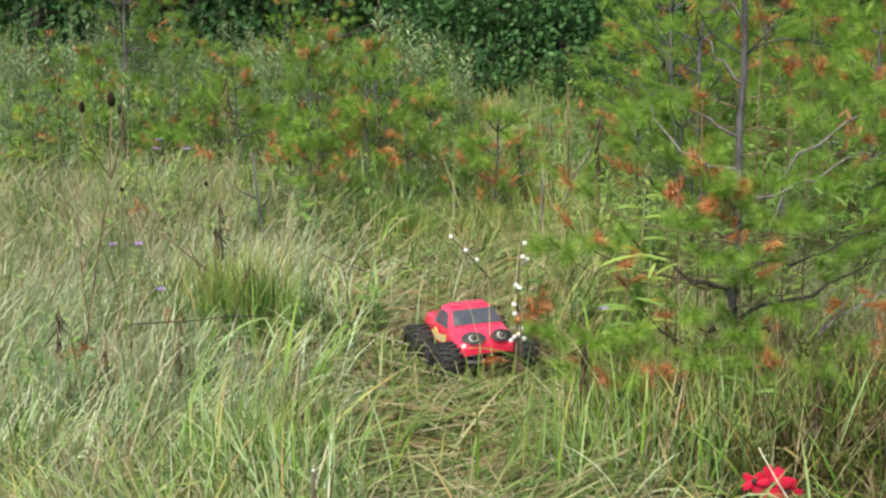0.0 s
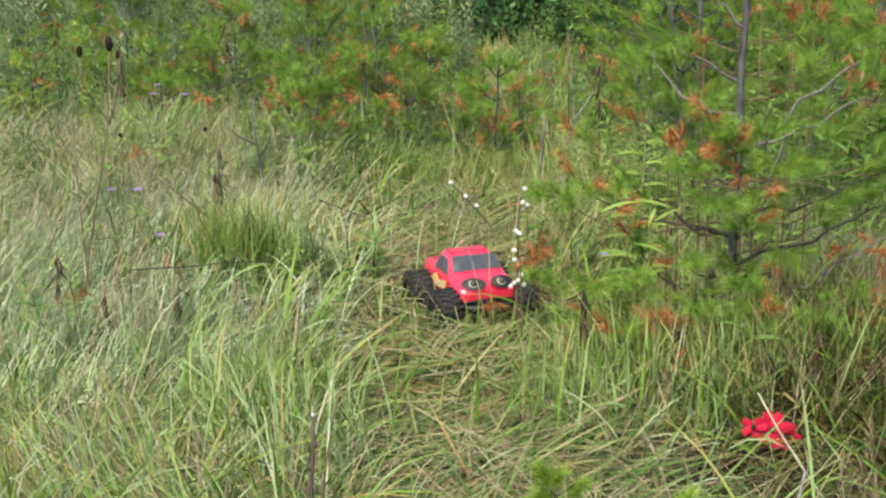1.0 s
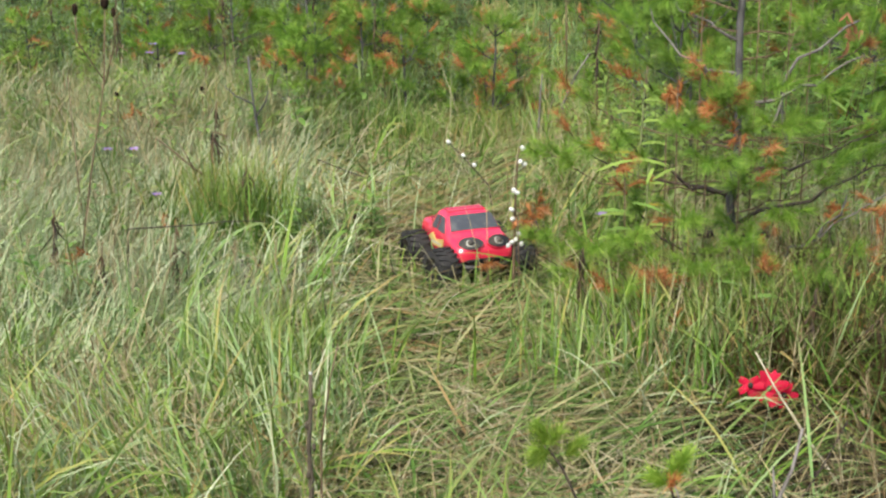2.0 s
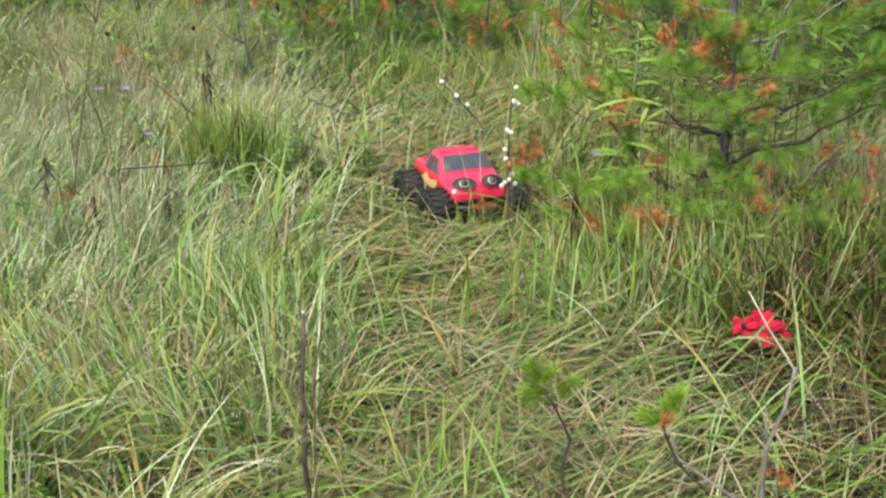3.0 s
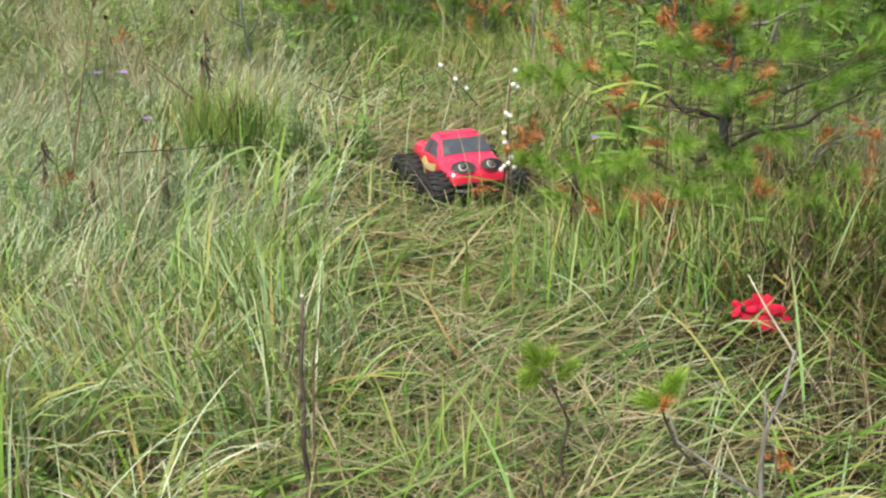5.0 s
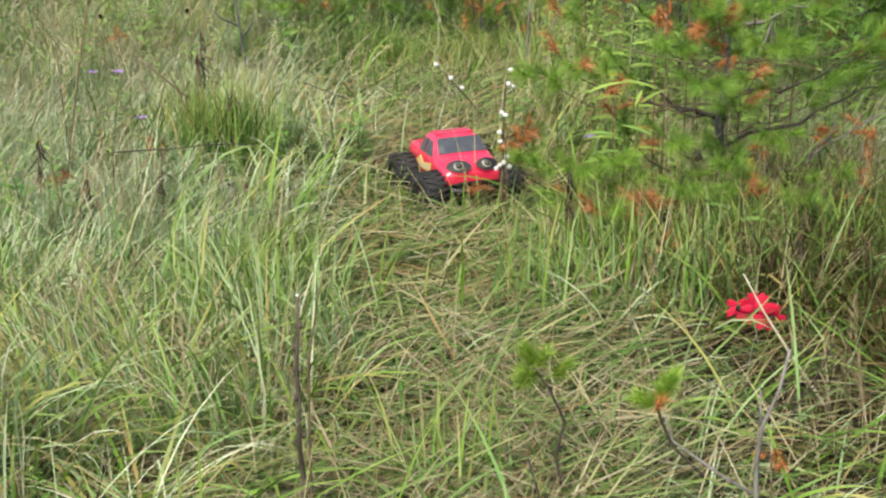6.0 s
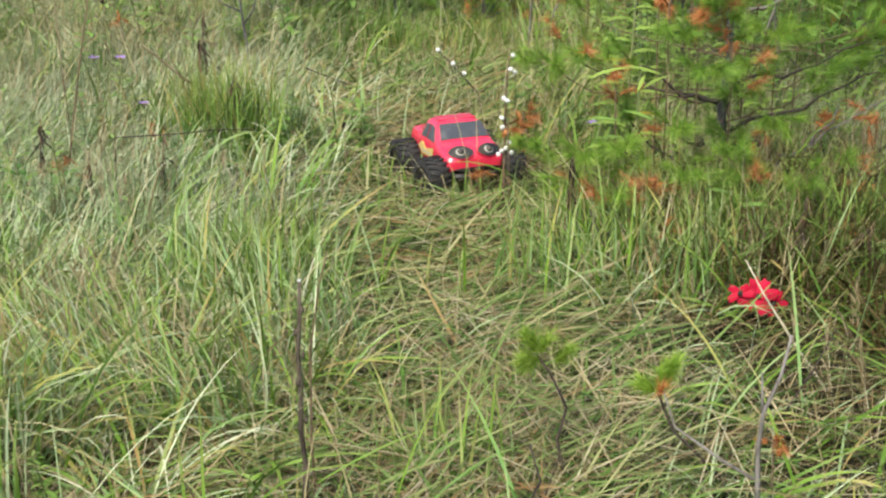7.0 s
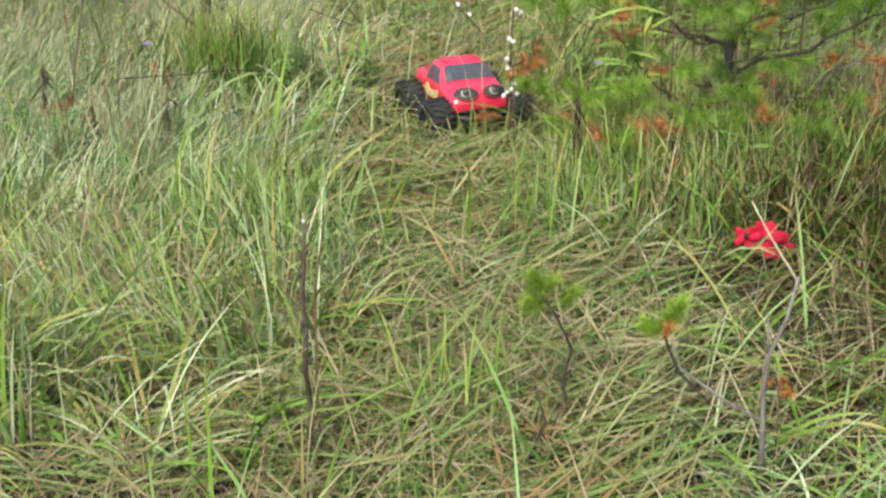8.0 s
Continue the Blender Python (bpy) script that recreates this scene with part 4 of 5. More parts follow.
for k in range(30):
    y = brng.uniform(6.6, 10.0)
    x = y * brng.uniform(0.02, 0.13)
    if abs(x - track_x(y)) > 0.1:
        stand((SCRUB[0], KINDS[3], SCRUB[2], KINDS[2], SCRUB[1])[k % 5], x, y, brng.uniform(0, 360), brng.uniform(0.4, 0.7))
for x, y, size in ((-0.1, 9.0, 1.0), (-0.25, 8.6, 0.9), (-0.5, 8.4, 0.8), (-0.7, 9.0, 0.95), (0.1, 8.8, 0.8), (-0.35, 9.4, 1.05), (-1.1, 8.7, 0.8)):
    stand(KINDS[0], x, y, brng.uniform(0, 360), size)
for x, y, size in ((0.70, 2.2, 0.5), (0.5, 2.22, 0.45), (0.05, 2.6, 0.5), (0.35, 2.35, 0.45), (-0.5, 2.7, 0.55), (0.85, 2.5, 0.5), (-0.62, 2.35, 0.4), (0.62, 2.95, 0.5), (-0.27, 4.5, 1.0), (-0.98, 4.95, 1.3)):
    stand(KINDS[4], x, y, brng.uniform(0, 360), size)
for k in range(34):
    x, y = brng.uniform(-1.7, -0.4), brng.uniform(3.3, 6.8)
    sprout = k % 5 < 3
    stand(KINDS[4 if sprout else 2], x, y, brng.uniform(0, 360), brng.uniform(0.8, 1.3) if sprout else brng.uniform(0.3, 0.5))


# ---------------------------------------------------------------- dark wood behind the meadow
def forest_tree(seed, height, spread):
    """A tree branched to the ground, its crown of many leaf clumps with gaps."""
    rng = np.random.default_rng(seed)
    tree = thing("forest_tree", 0, 0, "dark green tree at the edge of the wood", "tree", "trees of the wood", z=0.0)
    stem = bent(rng, (0, 0, -0.1), (0, 0, 1), height, 8, 0.06, 0.2)
    part("trunk", Shape().tube(stem, [0.03 + 0.014 * height * (1 - i / 8) for i in range(9)], 8), DARK_TWIG, tree)
    v, n = [], 0
    for k in range(int(26 + height * 6)):
        u = 0.03 + 0.95 * rng.random() ** 1.6
        f = min(u * 8, 7.99)
        p = stem[int(f)].lerp(stem[int(f) + 1], f - int(f))
        a = rng.uniform(0, 2 * math.pi)
        l = spread * (1.1 - u) ** 0.7 * rng.uniform(0.5, 1.1)
        pts = bent(rng, p, (math.cos(a), math.sin(a), rng.uniform(-0.1, 0.5)), l, 4, 0.12, 0.03)
        part("limb", Shape().tube(pts, [0.006 + 0.014 * l * (1 - i / 4) for i in range(5)], 5), DARK_TWIG, tree)
        for q in pts[1:]:
            c = 38
            o = np.array(q) + rng.normal(0, 0.2, (c, 3)) * (1, 1, 0.7)
            d = rng.normal(0, 1, (c, 3))
            d /= np.linalg.norm(d, axis=1)[:, None]
            e = np.cross(d, rng.normal(0, 1, (c, 3)))
            e /= np.linalg.norm(e, axis=1)[:, None]
            s = rng.uniform(0.05, 0.10, c)[:, None]
            v.append(np.stack([o, o + d * s * 0.5 + e * s * 0.28, o + d * s, o + d * s * 0.5 - e * s * 0.28], 1).reshape(-1, 3))
            n += c
    verts = np.concatenate(v)
    q = np.arange(n)[:, None] * 4
    tris = np.concatenate([q + (0, 1, 2), q + (0, 2, 3)], 1).reshape(-1, 3)
    part("crown", mesh_of("crown", verts, tris), LEAF_DARK, tree)
    return tree


WOOD = [forest_tree(301, 3.6, 1.4), forest_tree(302, 5.2, 1.8), forest_tree(303, 2.0, 1.1)]
for kind, (x, y) in zip(WOOD, ((-3.6, 13.6), (2.6, 14.4), (0.2, 13.4))):
    kind.matrix_basis = pose(x, y, 0)
for x, y, kind in ((-2.3, 12.9, 2), (-1.3, 13.3, 0), (-0.6, 14.3, 1), (1.1, 13.2, 0), (1.9, 13.0, 2), (3.6, 13.0, 0), (4.8, 13.8, 1), (-4.9, 13.4, 2), (-5.6, 14.6, 1), (-3.0, 15.2, 1), (-1.8, 15.0, 0), (1.0, 15.2, 1), (2.0, 16.2, 0), (3.8, 15.6, 1),
                   (-0.5, 16.4, 1), (5.8, 15.4, 0), (-6.8, 13.8, 0), (0.3, 17.6, 1), (-2.6, 17.4, 1), (0.9, 12.4, 2), (3.2, 12.1, 2), (-3.2, 12.0, 2)):
    stand(WOOD[kind], x, y, rng.uniform(0, 360), rng.uniform(0.9, 1.15))
for x, y in DARK_BUSHES:
    stand(WOOD[2], x, y, rng.uniform(0, 360), rng.uniform(0.55, 0.7))


# ---------------------------------------------------------------- toy truck
def paint(name, colour, rough=0.28, coat=0.5, noise_amount=0.12, dust=(0.25, 0.2, 0.14)):
    mat, nt, nodes, links, bsdf = nodes_of(name)
    co = nodes.new("ShaderNodeTexCoord")
    tex = nodes.new("ShaderNodeTexNoise")
    tex.inputs["Scale"].default_value, tex.inputs["Detail"].default_value = 22, 6
    links.new(co.outputs["Object"], tex.inputs["Vector"])
    fac = nodes.new("ShaderNodeMapRange")
    fac.inputs["From Min"].default_value, fac.inputs["From Max"].default_value, fac.inputs["To Max"].default_value = 0.5, 0.8, noise_amount * 2
    links.new(tex.outputs["Fac"], fac.inputs["Value"])
    mix = nodes.new("ShaderNodeMix")
    mix.data_type = "RGBA"
    links.new(fac.outputs[0], mix.inputs["Factor"])
    mix.inputs["A"].default_value, mix.inputs["B"].default_value = (*colour, 1), (*dust, 1)
    links.new(mix.outputs["Result"], bsdf.inputs["Base Color"])
    r = nodes.new("ShaderNodeMapRange")
    r.inputs["To Min"].default_value, r.inputs["To Max"].default_value = rough * 0.7, rough * 1.5
    links.new(tex.outputs["Fac"], r.inputs["Value"])
    links.new(r.outputs[0], bsdf.inputs["Roughness"])
    bsdf.inputs["Coat Weight"].default_value, bsdf.inputs["Coat Roughness"].default_value = coat, 0.12
    return mat


RED = paint("red_body_paint", (0.62, 0.024, 0.065), 0.2, 1.0)
TINT = paint("tinted_window", (0.05, 0.056, 0.068), 0.4, 0.3, 0.3, (0.2, 0.2, 0.19))
BLACK = paint("black_plastic", (0.012, 0.012, 0.013), 0.45, 0.0, 0.2)
RUBBER = rough_material("tyre_rubber", (0.012, 0.012, 0.013), (0.032, 0.03, 0.028), 60, 0.75, 0.3)
WHITE = paint("white_print", (0.42, 0.42, 0.37), 0.35, 0.3, 0.1)
YELLOW = paint("yellow_print", (0.6, 0.45, 0.14), 0.35, 0.3, 0.2)
SILVER = rough_material("dull_metal", (0.3, 0.3, 0.3), (0.5, 0.5, 0.5), 80, 0.35, 0.1, metal=1.0)


def shell(stations):
    """A body shell lofted over cross sections: y, half width, bottom, belt height, roof half width, roof height."""
    shape = Shape()
    rings = []
    for y, hw, zb, zm, rw, zt in stations:
        half = [(hw * 0.97, zb), (hw, zb + 0.012), (hw, zm - 0.006), (hw - 0.004, zm), (rw + 0.004, zt - 0.012), (rw - 0.004, zt - 0.002), (rw * 0.6, zt + 0.001), (0.0, zt + 0.002)]
        rings.append([(x, y, z) for x, z in half] + [(-x, y, z) for x, z in half[-2::-1]])
    n = len(rings[0])
    verts = [p for ring in rings for p in ring]
    faces = [(i * n + k, i * n + k + 1, (i + 1) * n + k + 1, (i + 1) * n + k) for i in range(len(rings) - 1) for k in range(n - 1)]
    faces.append(tuple(range(n - 1, -1, -1)))
    faces.append(tuple(range((len(rings) - 1) * n, len(rings) * n)))
    return shape.add(verts, faces)


def plate(points, normal, depth):
    """A thin slab with the given outline."""
    n = Vector(normal).normalized() * depth
    front = [Vector(p) + n for p in points]
    back = [Vector(p) - n for p in points]
    m = len(points)
    slab = Shape()
    slab.smooth = False
    return slab.add(front + back, [tuple(range(m)), tuple(range(2 * m - 1, m - 1, -1))] + [(i, m + i, m + (i + 1) % m, (i + 1) % m) for i in range(m)])


def almond(centre, normal, half_w, half_h, depth, sides=28):
    """An eye-shaped slab with two pointed ends, lying on a slope."""
    n = Vector(normal).normalized()
    u = (Vector((0, 0, 1)) - n * n.z).normalized()
    s = u.cross(n).normalized()
    pts = []
    for k in range(sides):
        c, d = math.cos(2 * math.pi * k / sides), math.sin(2 * math.pi * k / sides)
        pts.append(Vector(centre) + s * half_w * c + u * half_h * math.copysign(abs(d) ** 1.25, d))
    return plate(pts, n, depth)


def toy_truck(x, y, turn):
    truck = thing("toy_truck", x, y, "red remote-controlled toy monster truck with black tyres in the grass", "toy car", turn=turn, z=0.05)
    # y along the truck, half width, lower edge, belt height, roof half width, roof height
    body_stations = [(-0.168, 0.066, 0.0881, 0.1032, 0.058, 0.1099), (-0.165, 0.086, 0.0797, 0.1099, 0.078, 0.1192), (-0.156, 0.096, 0.0755, 0.1166, 0.086, 0.1292), (-0.125, 0.102, 0.0881, 0.1284, 0.094, 0.1427), (-0.110, 0.103, 0.1032, 0.1318, 0.095, 0.1469),
                     (-0.080, 0.103, 0.1032, 0.1360, 0.094, 0.1536), (-0.074, 0.103, 0.0839, 0.1368, 0.092, 0.1570), (-0.068, 0.103, 0.0797, 0.1376, 0.090, 0.1620), (-0.022, 0.103, 0.0780, 0.1393, 0.077, 0.2040), (-0.016, 0.103, 0.0780, 0.1393, 0.075, 0.2082),
                     (-0.006, 0.103, 0.0780, 0.1393, 0.074, 0.2107), (0.052, 0.103, 0.0780, 0.1393, 0.074, 0.2124), (0.060, 0.103, 0.0780, 0.1393, 0.075, 0.2099), (0.078, 0.103, 0.0839, 0.1402, 0.083, 0.1754), (0.086, 0.103, 0.1032, 0.1402, 0.093, 0.1637),
                     (0.135, 0.102, 0.1032, 0.1402, 0.094, 0.1620), (0.158, 0.100, 0.0923, 0.1385, 0.092, 0.1603), (0.166, 0.094, 0.0948, 0.1318, 0.085, 0.1519)]
    body = part("body", shell(body_stations), RED, truck, "glossy red plastic body shell")
    body.matrix_basis = pose(0, 0, 0.014) @ Matrix.Diagonal((0.9, 0.88, 0.84, 1))
    sub = body.modifiers.new("round", "SUBSURF")
    sub.levels = sub.render_levels = 2
    # glazing
    n = Vector((0, -0.68, 0.735))
    part("windscreen", plate([(-0.083, -0.069, 0.1616), (0.083, -0.069, 0.1616), (0.070, -0.0225, 0.2036), (-0.070, -0.0225, 0.2036)], n, 0.0022), TINT, body, "dark tinted windscreen")
    for s in (1, -1):
        part("side_window", plate([(s * 0.0968, -0.045, 0.1502), (s * 0.0968, 0.012, 0.1502), (s * 0.0805, 0.012, 0.1956), (s * 0.0815, -0.012, 0.1939)][::s], (s, 0, 0.34), 0.002), TINT, body, "dark tinted side window")
        part("rear_side_window", plate([(s * 0.0968, 0.022, 0.1502), (s * 0.0968, 0.060, 0.1502), (s * 0.0815, 0.048, 0.1939), (s * 0.0805, 0.022, 0.1956)][::s], (s, 0, 0.34), 0.002), TINT, body)
        # printed side flash
        part("side_print", plate([(s * 0.1035, -0.045, 0.0965), (s * 0.1035, 0.03, 0.0914), (s * 0.1035, 0.075, 0.1116), (s * 0.1035, 0.04, 0.1351), (s * 0.1035, 0.015, 0.1150), (s * 0.1035, -0.055, 0.1301)][::s], (s, 0, 0), 0.0012), YELLOW, body, "yellow flash printed on the door")
        part("side_stripe", plate([(s * 0.1040, -0.035, 0.1032), (s * 0.1040, 0.035, 0.0998), (s * 0.1040, 0.055, 0.1066), (s * 0.1040, -0.035, 0.1091)][::s], (s, 0, 0), 0.0012), WHITE, body, "pale streak printed over the flash")
        # round headlamps in dark almond surrounds on the sloping nose
        slope = Vector((s * 0.16, -0.66, 0.74)).normalized()
        at = Vector((s * 0.0475, -0.149, 0.1355))
        lamp = part("headlight", almond(at, slope, 0.0410, 0.0250, 0.005), BLACK, body, "large round headlight in a black almond surround")
        part("surround_lip", almond(at - slope * 0.002, slope, 0.0440, 0.0272, 0.004), RED, lamp, "raised red lip round the headlight")
        part("lamp_ring", Shape().blob(at - slope * 0.004, (0.0185, 0.0165, 0.0185), None, 12, 18), WHITE, lamp, "off-white printed lamp disc")
        look_way = (slope + Vector((-0.10, -0.1, 0.30))).normalized()
        part("lamp_centre", Shape().blob(at - slope * 0.004 + look_way * 0.0095, (0.0125, 0.0125, 0.0125), None, 10, 14), BLACK, lamp, "black lamp centre")
    part("nose_lip", Shape().tube([(-0.088, -0.146, 0.0788), (-0.066, -0.165, 0.0805), (0, -0.1695, 0.0830), (0.066, -0.165, 0.0805), (0.088, -0.146, 0.0788)], 0.003, 6), BLACK, body, "dark trim under the nose")
    part("roof_panel", plate([(-0.066, 0.000, 0.2120), (0.066, 0.000, 0.2120), (0.06, 0.045, 0.2134), (-0.06, 0.045, 0.2134)], (0, 0, 1), 0.0022), RED, body)
    # chassis and bumper
    chassis = Shape()
    for a, b in (((-0.05, -0.135, 0.04), (0.05, 0.135, 0.075)), ((-0.075, -0.03, 0.05), (0.075, 0.03, 0.08))):
        (x0, y0, z1), (x1, y1, z2) = a, b
        v = [(xx, yy, zz) for zz in (z1, z2) for yy in (y0, y1) for xx in (x0, x1)]
        chassis.add(v, [(0, 2, 3, 1), (4, 5, 7, 6), (0, 1, 5, 4), (2, 6, 7, 3), (0, 4, 6, 2), (1, 3, 7, 5)])
    chassis.smooth = False
    frame_ob = part("chassis", chassis, BLACK, truck, "black plastic chassis")
    bev = frame_ob.modifiers.new("edge", "BEVEL")
    bev.width, bev.segments = 0.004, 2
    part("front_bumper", Shape().tube([(-0.076, -0.128, 0.064), (-0.055, -0.148, 0.062), (0, -0.154, 0.061), (0.055, -0.148, 0.062), (0.076, -0.128, 0.064)], 0.009, 8), BLACK, truck)
    for yy in (-0.104, 0.104):
        part("axle", Shape().tube([(-0.11, yy, 0.057), (0.11, yy, 0.057)], 0.009, 8), BLACK, truck)
        for s in (1, -1):
            part("shock_absorber", Shape().tube([(s * 0.085, yy + 0.02, 0.07), (s * 0.06, yy + 0.02, 0.11)], 0.007, 8), SILVER, truck)
    # wheels with lugged tyres
    R, W = 0.057, 0.032
    tyre = Shape()
    prof = [(-W, R * 0.62), (-W, R * 0.86), (-W * 0.8, R * 0.96), (-W * 0.35, R), (W * 0.35, R), (W * 0.8, R * 0.96), (W, R * 0.86), (W, R * 0.62)]
    sides = 36
    verts = [(px, pr * math.cos(2 * math.pi * k / sides), pr * math.sin(2 * math.pi * k / sides)) for k in range(sides) for px, pr in prof]
    m = len(prof)
    tyre.add(verts, [(k * m + j, k * m + j + 1, ((k + 1) % sides) * m + j + 1, ((k + 1) % sides) * m + j) for k in range(sides) for j in range(m - 1)])
    lug = Shape()
    for k in range(20):
        for s in (1, -1):
            a = 2 * math.pi * (k + 0.25 * s) / 20
            box = []
            for r in (R * 0.95, R * 1.055):
                for xa, da in ((s * 0.002, -0.05), (s * W * 1.02, 0.09), (s * W * 1.02, 0.20), (s * 0.002, 0.06)):
                    box.append((xa, r * math.cos(a + da), r * math.sin(a + da)))
            lug.add(box, [(0, 1, 2, 3), (7, 6, 5, 4), (0, 4, 5, 1), (1, 5, 6, 2), (2, 6, 7, 3), (3, 7, 4, 0)])
    lug.smooth = False
    rim = Shape()
    rp = [(W * 0.75, 0.0), (W * 0.78, R * 0.2), (W * 0.45, R * 0.28), (W * 0.4, R * 0.5), (W * 0.9, R * 0.6), (W * 0.85, R * 0.66), (-W * 0.9, R * 0.64)]
    rv = [(px, pr * math.cos(2 * math.pi * k / 24), pr * math.sin(2 * math.pi * k / 24)) for k in range(24) for px, pr in rp]
    m = len(rp)
    rim.add(rv, [(k * m + j, k * m + j + 1, ((k + 1) % 24) * m + j + 1, ((k + 1) % 24) * m + j) for k in range(24) for j in range(m - 1)])
    meshes = tyre.mesh("tyre"), lug.mesh("tread"), rim.mesh("rim")
    for yy in (-0.104, 0.104):
        for s in (1, -1):
            wheel = part("wheel", Shape().tube([(-W * 0.7, 0, 0), (W * 0.7, 0, 0)], R * 0.22, 10), BLACK, truck, "black wheel with a chunky lugged tyre")
            wheel.matrix_basis = pose(s * 0.122, yy, 0.057, 20 * s, 0, (0 if s > 0 else 180) + (8 if yy < 0 else 0))
            part("tyre", meshes[0], RUBBER, wheel)
            part("tread", meshes[1], RUBBER, wheel)
            part("rim", meshes[2], BLACK, wheel)
    return truck


toy_truck(0.078, 4.33, 22)


# ---------------------------------------------------------------- stalks, flowers and twigs
def stalk(name, x, y, points, radius, material, label, category, group=""):
    plant = thing(name, x, y, label, category, group)
    part("stem", Shape().tube(points, [radius * (1 - 0.5 * i / (len(points) - 1)) for i in range(len(points))], 6), material, plant)
    return plant


def podded_stem(x, y):
    """Dark bare stem set with round white pods."""
    plant = stalk("podded_plant", x, y, [(0, 0, -0.02), (0.001, 0, 0.164), (0.002, 0, 0.229), (0.002, 0, 0.293), (0.003, 0, 0.364), (0.006, 0, 0.435), (0.011, 0, 0.494)], 0.0046, STEM_BROWN, "brown bare plant stem studded with round white pods", "plant")
    rnd = random.Random(5)
    for px, pz in ((0.021, 0.491), (0.015, 0.455), (0.026, 0.446), (-0.002, 0.374), (0.007, 0.368), (-0.007, 0.32), (-0.005, 0.293), (0.014, 0.25), (0.006, 0.234), (0.022, 0.222), (-0.015, 0.218), (-0.006, 0.227)):
        part("pod", Shape().blob((px, -0.006 + rnd.uniform(-0.006, 0.003), pz), (rnd.uniform(0.0065, 0.0085), 0.007, rnd.uniform(0.0055, 0.0075)), pose(0, 0, 0, 0, rnd.uniform(-70, 70), 0).to_3x3(), 8, 10, 0.2, rnd), POD_WHITE, plant)
    return plant


podded_stem(0.203, 4.06)
lean_twig = stalk("podded_plant", 0.13, 4.9, [(0.06, 0, -0.02), (0.03, 0, 0.150), (-0.057, 0, 0.248), (-0.103, 0, 0.294)], 0.003, DARK_TWIG, "thin leaning twig carrying three white pods", "plant")
for px, pz in ((-0.103, 0.297), (-0.055, 0.252), (-0.018, 0.220)):
    part("pod", Shape().blob((px, -0.005, pz), (0.0085, 0.007, 0.0068), pose(0, 0, 0, 0, 35, 0).to_3x3(), 8, 10, 0.2, random.Random(int(pz * 1000))), POD_WHITE, lean_twig)


def red_flower(x, y):
    plant = thing("red_flower", x, y, "ragged bright red silk flower lying in the grass", "flower", z=0.038)
    rnd = random.Random(9)
    part("stem", Shape().tube([(0.02, 0.02, -0.02), (0.01, 0.01, 0.04), (0, 0, 0.075)], 0.003, 6), STEM_GREEN, plant)
    for cx, cz, count, size, first in ((0.0, 0.07, 8, 0.043, 0.2), (-0.042, 0.078, 5, 0.028, 0.9), (0.036, 0.054, 4, 0.034, -0.6)):
        for k in range(count):
            a = first + 2 * math.pi * (k + rnd.random() * 0.4) / count
            way = (math.cos(a), -0.45 + 0.5 * rnd.random(), math.sin(a) * 0.85)
            part("petal", Shape().petal((cx, rnd.uniform(-0.008, 0.008), cz), way, (0, -1, 0.3), size * rnd.uniform(0.8, 1.15), size * 0.62, rnd.uniform(-0.15, 0.5)), PETAL, plant)
        part("flower_centre", Shape().blob((cx, -0.006, cz), (0.007, 0.006, 0.007), None, 6, 8, 0.3, rnd), DARK_TWIG, plant, "dark flower centre")
    return plant


red_flower(0.748, 3.26)


def teasel(x, y):
    plant = stalk("teasel", x, y, [(-0.07, 0, -0.02), (-0.04, 0, 0.2), (0.0, 0, 0.42), (0.045, 0, 0.64), (0.06, 0, 0.85)], 0.0036, STEM_BROWN, "tall dry teasel stalk with dark seed heads", "weed")
    rnd = random.Random(2)
    for hx, hz, size in ((0.06, 0.872, 0.021), (-0.025, 0.85, 0.016), (0.083, 0.842, 0.013)):
        head = Shape().blob((hx, 0, hz), (size * 0.55, size * 0.55, size), None, 8, 10, 0.3, rnd)
        for _ in range(40):
            a, b = rnd.uniform(0, 6.28), rnd.uniform(-1, 1)
            d = Vector((math.cos(a) * math.sqrt(1 - b * b), math.sin(a) * math.sqrt(1 - b * b), b))
            head.leaf(Vector((hx, 0, hz)) + d * size * 0.5, d, (0.1, 0.2, 0.9), size * 0.5, 0.0016, 0, 0.1, 1)
        part("seed_head", head, SEED, plant, "dark brown bristly seed head")
    for hx in (-0.025, 0.085):
        part("side_stem", Shape().tube([(0.05, 0, 0.64), (hx, 0, 0.76), (hx, 0, 0.835)], 0.002, 5), STEM_BROWN, plant)
    return plant


teasel(-1.01, 4.35)


def withered(x, y, height, seed, label="withered brown plant with curled hanging leaves"):
    plant = stalk("withered_plant", x, y, [(0, 0, -0.01), (0.006, 0, height * 0.4), (-0.004, 0, height * 0.7), (0.004, 0, height)], 0.0035, STEM_BROWN, label, "dead plant", "withered plants")
    rnd = random.Random(seed)
    leaves = Shape()
    for k in range(20):
        z = height * rnd.uniform(0.45, 1.0)
        a = rnd.uniform(0, 6.28)
        leaves.leaf((0, 0, z), (math.cos(a) * rnd.uniform(0.05, 0.4), math.sin(a) * 0.3, rnd.uniform(-1.0, -0.1)), (math.cos(a), math.sin(a), 0.4), rnd.uniform(0.03, 0.09), rnd.uniform(0.005, 0.011), rnd.uniform(-0.6, 0.6), 0.8, 5)
    part("curled_leaves", leaves, LEAF_BROWN, plant)
    return plant


